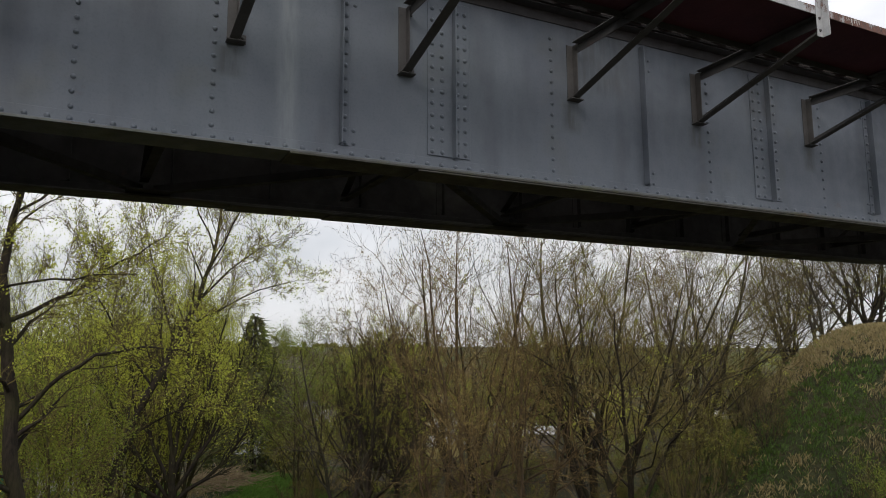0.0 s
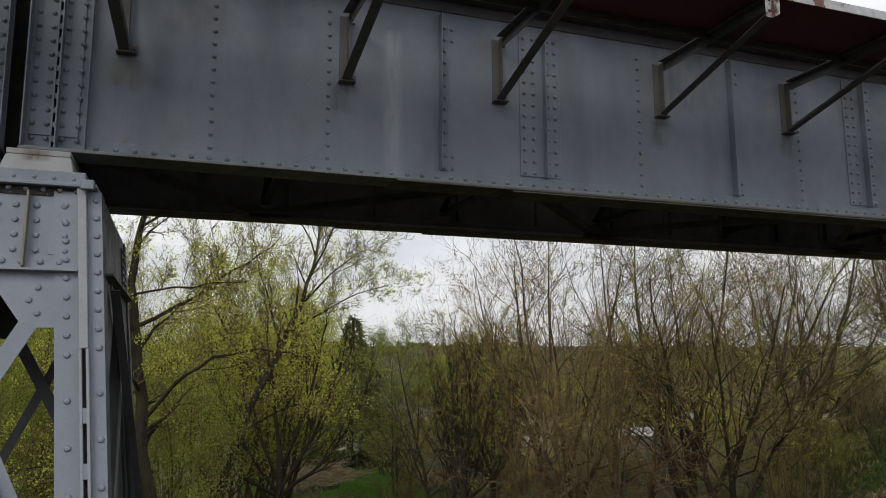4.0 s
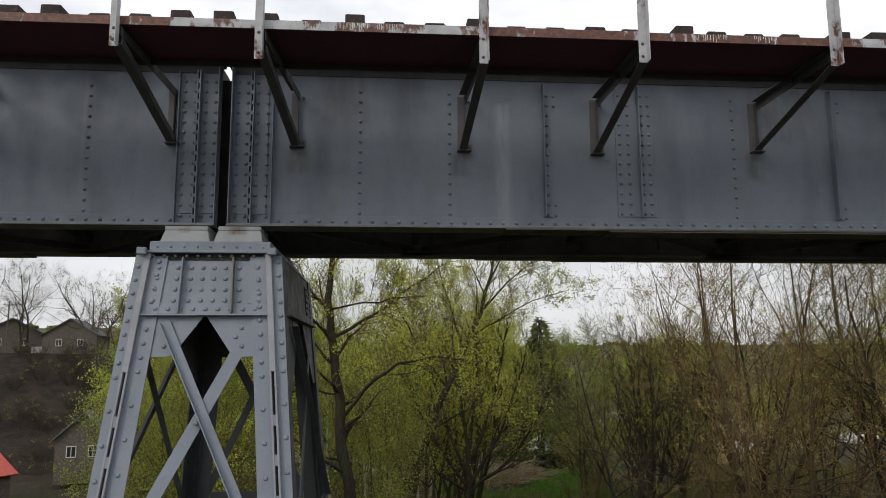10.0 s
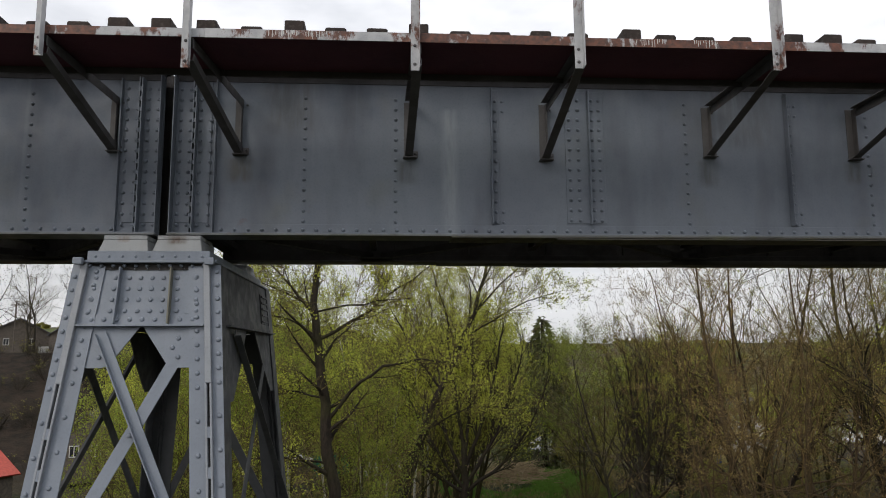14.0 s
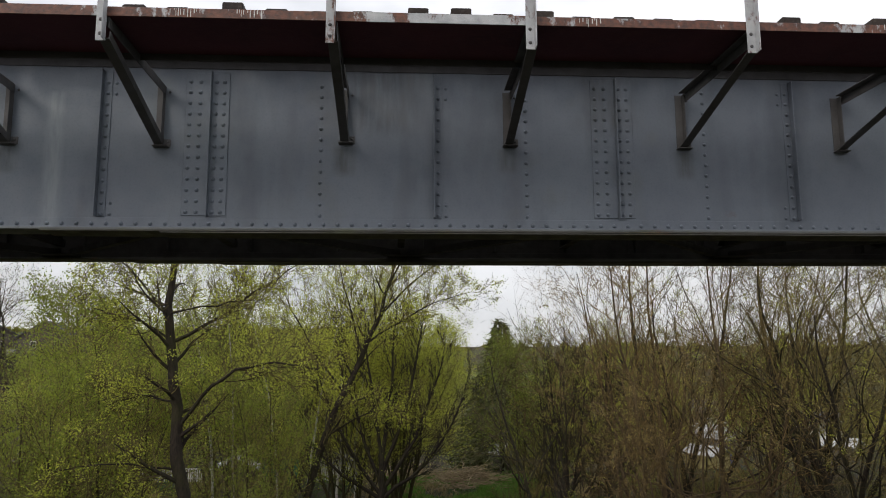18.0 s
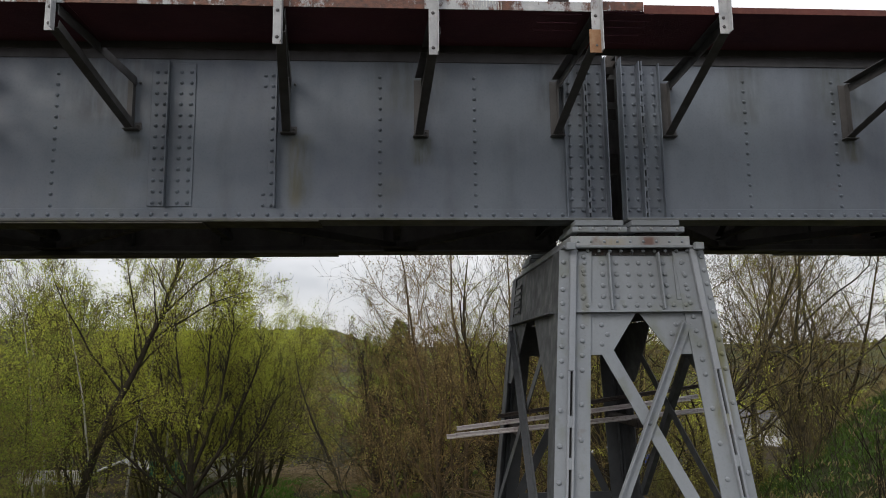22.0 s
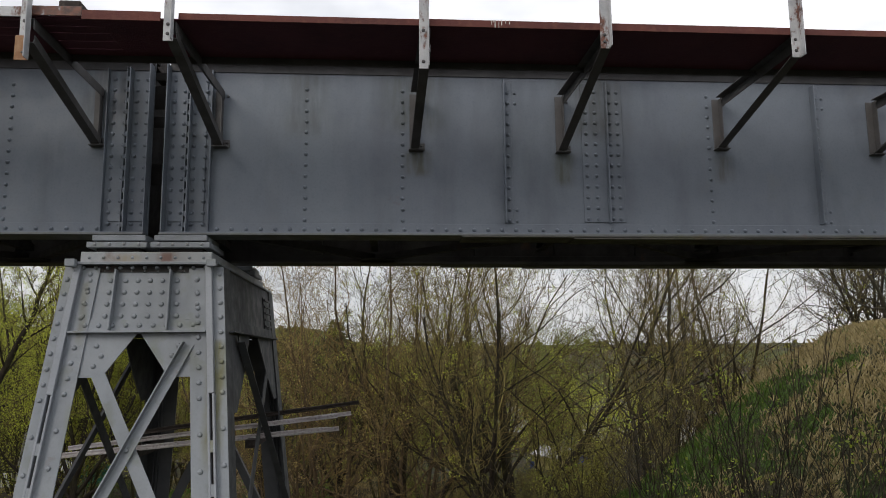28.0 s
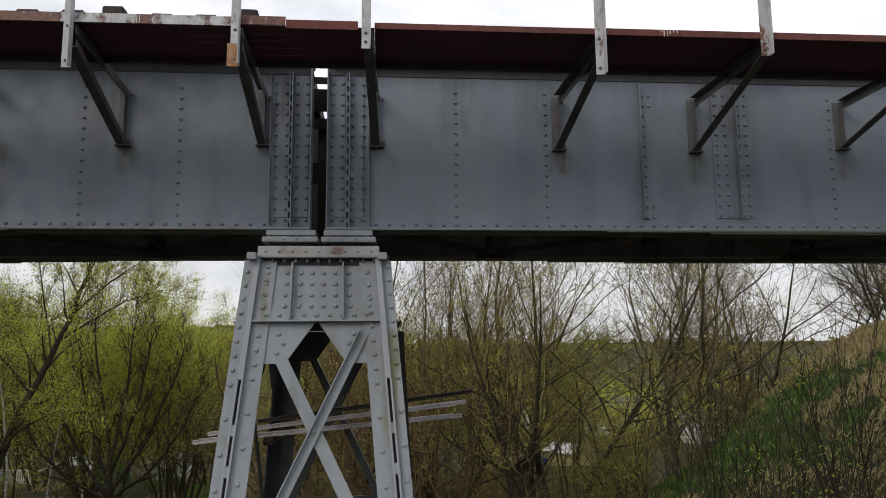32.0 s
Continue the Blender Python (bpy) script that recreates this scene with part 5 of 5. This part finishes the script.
first(far_bare, 36, 52, 0)
far_bush = tree("bush", "far olive bush in the gardens", "bush", BARK_OLIVE, TWIG_OLIVE, LEAF_OLIVE, 1400, 0.2, 139, "far bushes", height=4.2, radius=0.05, stems=7, lean=0.5, limbs=6, twigs=4, spread=0.7, rise=0.9, start=0.1, levels=2, scatter=0.25)
first(far_bush, 20, 55, 0)
for _ in range(240):
    x, y = rng.uniform(-40, 90), rng.uniform(46, 130)
    if (4 < x < 16 and y < 60) or abs(x - 13.8 + 0.31 * y) < 2.5 or (30 < x < 62 and rng.random() < 0.25) or x < 0.6 - 0.344 * (y + 7.4):
        continue
    stand(rng.choice((far_tree, far_bare, far_bush, far_bush, far_bush)), x, y, rng.uniform(0, 360), rng.uniform(0.6, 1.25))

# brown scrub on the opposite bank
scrub = tree("bush", "low bare brown scrub on the earth bank", "bush", BARK, BARK, LEAF_OLIVE, 160, 0.08, 151, "bank scrub", height=2.2, radius=0.03, stems=12, lean=0.7, limbs=7, twigs=3, spread=0.8, rise=0.7, start=0.1, levels=2)
first(scrub, -30, 66, 0)
for _ in range(130):
    x, y = rng.uniform(-60, -20), rng.uniform(56, 96)
    if x < 0.6 - 0.344 * (y + 7.4):
        stand(scrub, x, y, rng.uniform(0, 360), rng.uniform(0.6, 1.3))

# far woods and hedges on the rising fields
vs, fs = [], []
r = np.random.RandomState(3)
for k in range(420):
    x, y = r.uniform(-420, 620), r.uniform(260, 640)
    if r.uniform() < 0.6:
        y = 300 + 130 * round((y - 300) / 130) + r.normal(0, 4)
    base, h = ground_z(x, y), r.uniform(0.8, 2.4)
    for c in range(26):
        p = np.array((x + r.normal(0, h * 0.35), y + r.normal(0, h * 0.35), base + h * r.uniform(0.1, 1.0)))
        s = r.uniform(0.4, 1.0)
        i = len(vs)
        vs += [tuple(p + r.normal(0, s, 3)) for _ in range(4)]
        fs += [(i, i + 1, i + 2), (i, i + 2, i + 3), (i + 1, i + 2, i + 3)]
g = Geo()
g.v, g.f = vs, fs
tagged(new("far_woods", g.mesh("far_woods", LEAF_OLIVE)), "distant hedges and copses on the fields", "woods", kind="stuff")

# grass on the embankment and the valley floor
def tufts(count, area, mat, name, label, tall, seed, keep=lambda x, y: True):
    r = np.random.RandomState(seed)
    vs, fs = [], []
    for _ in range(count):
        x, y = r.uniform(area[0], area[1]), r.uniform(area[2], area[3])
        if not keep(x, y):
            continue
        z = ground_z(x, y)
        for b in range(5):
            a, q = r.uniform(0, math.tau), r.uniform(0.25, 0.9)
            h = tall * r.uniform(0.5, 1.2)
            d = np.array((math.cos(a) * q * h, math.sin(a) * q * h, h))
            w = np.array((-math.sin(a), math.cos(a), 0)) * 0.016
            p = np.array((x + r.normal(0, 0.1), y + r.normal(0, 0.1), z - 0.03))
            i = len(vs)
            vs += [tuple(p - w), tuple(p + w), tuple(p + d * 0.6 + np.array((0, 0, h * 0.15)) + w * 0.6), tuple(p + d * 1.05 - np.array((0, 0, h * 0.12)))]
            fs += [(i, i + 1, i + 2), (i, i + 2, i + 3)]
    g = Geo()
    g.v, g.f = vs, fs
    tagged(new(name, g.mesh(name, mat)), label, "grass", kind="stuff")


patch = lambda x, y: noise.noise((x * 0.16, y * 0.16, 7.0))
clump = lambda x, y: noise.noise((x * 0.16, y * 0.16, 7.0)) + 0.6 * noise.noise((x * 0.8, y * 0.8, 2.0)) + 0.03 * (ground_z(x, y) + 5.0)
ragged = random.Random(31)
tufts(30000, (21, 46, -2, 26), DRYGRASS, "dry_grass", "tufts of old straw-coloured grass on the embankment", 0.24, 1, lambda x, y: ragged.random() < 0.06 + 0.9 * smooth(-0.05, 0.3, clump(x, y)))
tufts(30000, (20, 46, -2, 26), GRASS, "green_grass", "fresh green grass on the embankment", 0.2, 2, lambda x, y: ragged.random() < 0.08 + 0.85 * smooth(0.2, -0.15, clump(x, y)))
tufts(9000, (-12, 22, 12, 60), GRASS, "valley_grass", "green grass on the valley floor", 0.25, 5, lambda x, y: patch(x + 40, y) > 0.0)
tufts(7000, (-12, 22, 10, 60), DRYGRASS, "valley_dry_grass", "dead grass on the valley floor", 0.4, 6, lambda x, y: patch(x + 40, y) < 0.0)

tufts(11000, (5.5, 16.5, 34, 58), LAWN, "lawn_grass", "bright green grass beside the brushwood heap", 0.3, 12, lambda x, y: patch(x * 1.6, y * 1.6) > -0.12)

# heap of cut branches
r = np.random.RandomState(8)
chains = []
for k in range(900):
    cx, cy = ((11.3, 48.5), (7.0, 52.5), (11.3, 48.5))[k % 3]
    x, y = cx + r.normal(0, 1.5), cy + r.normal(0, 1.8)
    h = max(0.0, 1.2 - 0.45 * math.hypot(x - cx, y - cy))
    p = np.array((x, y, ground_z(x, y) + r.uniform(0.0, 0.25) + h * r.uniform(0, 1)))
    d = np.array((r.normal(0.6, 0.6), r.normal(0, 0.6), r.normal(0, 0.12)))
    d /= np.linalg.norm(d)
    n = r.uniform(0.8, 2.4)
    chains.append(([p, p + d * n * 0.5 + r.normal(0, 0.05, 3), p + d * n], [0.028, 0.02, 0.008]))
g = Geo()
g.v, g.f = tubes(chains, lambda q: 4)
tagged(new("branch_heap", g.mesh("branch_heap", DEBRIS)), "heap of cut dry branches on the grass", "brushwood", kind="stuff")


# ---- sheds and houses ----
def house(x, y, turn, w, d, h, roof_h, wall, roof, label, windows=2, category="house", group="houses", dz=0.0):
    th = thing("house" if category == "house" else category.replace(" ", "_"), label, category, group)
    part("wall", Geo().box(-w / 2, w / 2, -d / 2, d / 2, -1.0, h), wall, th)
    gab = Geo().plate([(-w / 2, -d / 2, h), (w / 2, -d / 2, h), (0, -d / 2, h + roof_h)], d, (0, -1, 0))
    part("gable", gab, wall, th)
    o = 0.3
    k = roof_h / (w / 2)
    for m in (-1, 1):
        part("roof", Geo().plate([(0, -d / 2 - o, h + roof_h + 0.12), (m * (w / 2 + o), -d / 2 - o, h + 0.12 - k * o), (m * (w / 2 + o), d / 2 + o, h + 0.12 - k * o), (0, d / 2 + o, h + roof_h + 0.12)], 0.1, (m * k, 0, 1)), roof, th)
    for i in range(windows):
        u = -w / 2 + w * (i + 0.75) / (windows + 0.5)
        win = part("window", Geo().box(u - 0.34, u + 0.34, -d / 2 - 0.05, -d / 2 - 0.003, h * 0.38, h * 0.38 + 0.85), TRIM_WHITE, th, "white-framed window")
        for j in (-1, 1):
            part("pane", Geo().box(u + j * 0.155 - 0.125, u + j * 0.155 + 0.125, -d / 2 - 0.058, -d / 2 - 0.052, h * 0.38 + 0.07, h * 0.38 + 0.78), DARKPANE, win)
    th.matrix_world = pose(x, y, ground_z(x, y) + dz, 0, 0, turn)
    return th


house(-20.9, 52.4, 12, 3.7, 5.0, 2.3, 1.75, WALL_WOOD, ROOF_GREY, "weathered board house with a grey gable roof", 2, dz=1.5)
house(-18.3, 52.9, 12, 2.0, 4.0, 1.9, 0.8, WALL_OCHRE, ROOF_GREY, "small ochre lean-to with white windows", 2, dz=1.3)
house(-25.4, 41.0, -30, 5.0, 6.0, 1.7, 1.5, WALL_WOOD, ROOF_RED, "low board shed under a bright red roof", 1)
house(-37.0, 90.0, 10, 6.0, 9.0, 2.2, 1.9, WALL_WOOD, ROOF_GREY, "brown house at the top of the bank", 2)
house(-47.0, 94.0, 25, 7.0, 9.0, 2.4, 1.9, WALL_WOOD, ROOF_GREY, "grey board house at the top of the bank", 2)
for x, y, t, w, d, h, rh, wm, rm, lab in (
    (47.0, 86.0, 35, 4.0, 5.0, 2.2, 0.9, WALL_OCHRE, ROOF_PALE, "garden shed with a pale roof"), (56.0, 74.0, 40, 3.0, 3.5, 1.6, 0.7, WALL_WOOD, ROOF_PALE, "low board garden shed with a pale roof"),
    (52.0, 95.0, 20, 5.0, 6.0, 2.4, 1.0, WALL_WOOD, ROOF_PALE, "board shed with a pale roof"), (63.0, 92.0, 50, 6.0, 7.0, 3.0, 1.4, WALL_WHITE, ROOF_GREY, "white garden house with a grey roof"),
    (38.0, 92.0, 10, 4.0, 5.0, 2.1, 0.8, WALL_WOOD, ROOF_PALE, "low shed among the gardens"),
    (72.0, 84.0, 60, 4.0, 5.0, 2.4, 1.0, WALL_OCHRE, ROOF_PALE, "ochre garden shed with a pale roof"), (58.0, 112.0, 30, 7.0, 9.0, 3.0, 1.6, WALL_BRICK, ROOF_GREY, "brown garden house with a grey roof"),
    (40.0, 118.0, 5, 6.0, 8.0, 2.8, 1.6, WALL_WHITE, ROOF_GREY, "white house among the gardens"), (-5.9, 53.0, 5, 3.2, 3.0, 1.1, 0.6, WALL_WOOD, ROOF_PALE, "low shed with a pale sheet roof"),
    (1.5, 54.0, 8, 2.6, 3.5, 1.5, 0.35, WALL_WHITE, ROOF_GREY, "pale shed under a dark flat roof"), (17.2, 61.0, 20, 3.0, 4.0, 1.7, 0.8, WALL_WOOD, ROOF_PALE, "small hut with a white roof"), (35.2, 61.0, 30, 2.6, 3.0, 1.4, 0.6, WALL_OCHRE, ROOF_PALE, "yellow hut with a white roof"), (46.0, 80.0, 25, 5.0, 5.0, 2.4, 1.0, WALL_WOOD, ROOF_PALE, "far shed with a bright roof"), (75.0, 64.0, 55, 4.0, 5.0, 2.3, 1.0, WALL_WOOD, ROOF_PALE, "grey board shed below the embankment"),
):
    house(x, y, t, w, d, h, rh, wm, rm, lab, 1 if h > 1.9 else 0, "shed", "garden sheds")


def sheet_fence(x0, y0, x1, y1, mat, label, h=1.7):
    th = thing("fence", label, "fence")
    n = max(2, int(math.hypot(x1 - x0, y1 - y0) / 2.0))
    for i in range(n):
        a, b = i / n, (i + 0.985) / n
        xa, ya, xb, yb = x0 + (x1 - x0) * a, y0 + (y1 - y0) * a, x0 + (x1 - x0) * b, y0 + (y1 - y0) * b
        z = ground_z((xa + xb) / 2, (ya + yb) / 2)
        part("panel", Geo().bar((xa, ya, z + h / 2 - 0.1), (xb, yb, z + h / 2 - 0.1), 0.04, h + 0.2), mat, th)
        part("post", Geo().box(xa - 0.05, xa + 0.05, ya + 0.03, ya + 0.13, z - 0.3, z + h + 0.1), WALL_WOOD, th)
    return th


sheet_fence(-3.8, 52.0, -1.0, 51.8, GREEN_SHEET, "green sheet-metal garden fence", 1.5)
sheet_fence(-41.0, 86.5, -34.0, 86.0, ROOF_PALE, "pale board fence along the top of the bank", 0.9)
sheet_fence(33.0, 62.0, 40.0, 66.0, BLUE_SHEET, "blue sheet fence glimpsed through twigs", 0.8)


def railing(x0, y0, x1, y1, label, h=1.1):
    th = thing("railing", label, "railing")
    n = int(math.hypot(x1 - x0, y1 - y0) / 0.16)
    for i in range(n + 1):
        x, y = x0 + (x1 - x0) * i / n, y0 + (y1 - y0) * i / n
        part("paling", Geo().box(x - 0.04, x + 0.04, y - 0.015, y + 0.015, ground_z(x, y) - 0.2, ground_z(x, y) + h), WALL_WHITE, th)
    for k in (0.35, 1.0):
        part("rail", Geo().bar((x0, y0 + 0.045, ground_z(x0, y0) + h * k), (x1, y1 + 0.045, ground_z(x1, y1) + h * k), 0.05, 0.1), WALL_WHITE, th)


railing(-13.5, 52.0, -8.5, 52.3, "white wooden paling fence of a garden")


def power_pole(x, y, h):
    th = thing("power_pole", "weathered wooden power pole at the top of the bank", "power pole")
    part("pole", Geo().prism([(0.09 * math.cos(k * math.tau / 8), 0.09 * math.sin(k * math.tau / 8)) for k in range(8)], (0, 0, -0.5), (0, 0, h), (0, 1, 0)), WALL_WOOD, th)
    part("crossarm", Geo().box(-0.7, 0.7, -0.06, 0.05, h - 0.45, h - 0.33), WALL_WOOD, th)
    for u in (-0.55, 0.0, 0.55):
        part("insulator", Geo().prism([(0.045 * math.cos(k * math.tau / 6), 0.045 * math.sin(k * math.tau / 6)) for k in range(6)], (u, 0, h - 0.329), (u, 0, h - 0.2), (0, 1, 0)), TRIM_WHITE, th)
    th.location = (x, y, ground_z(x, y))


power_pole(-43.8, 86.0, 6.2)
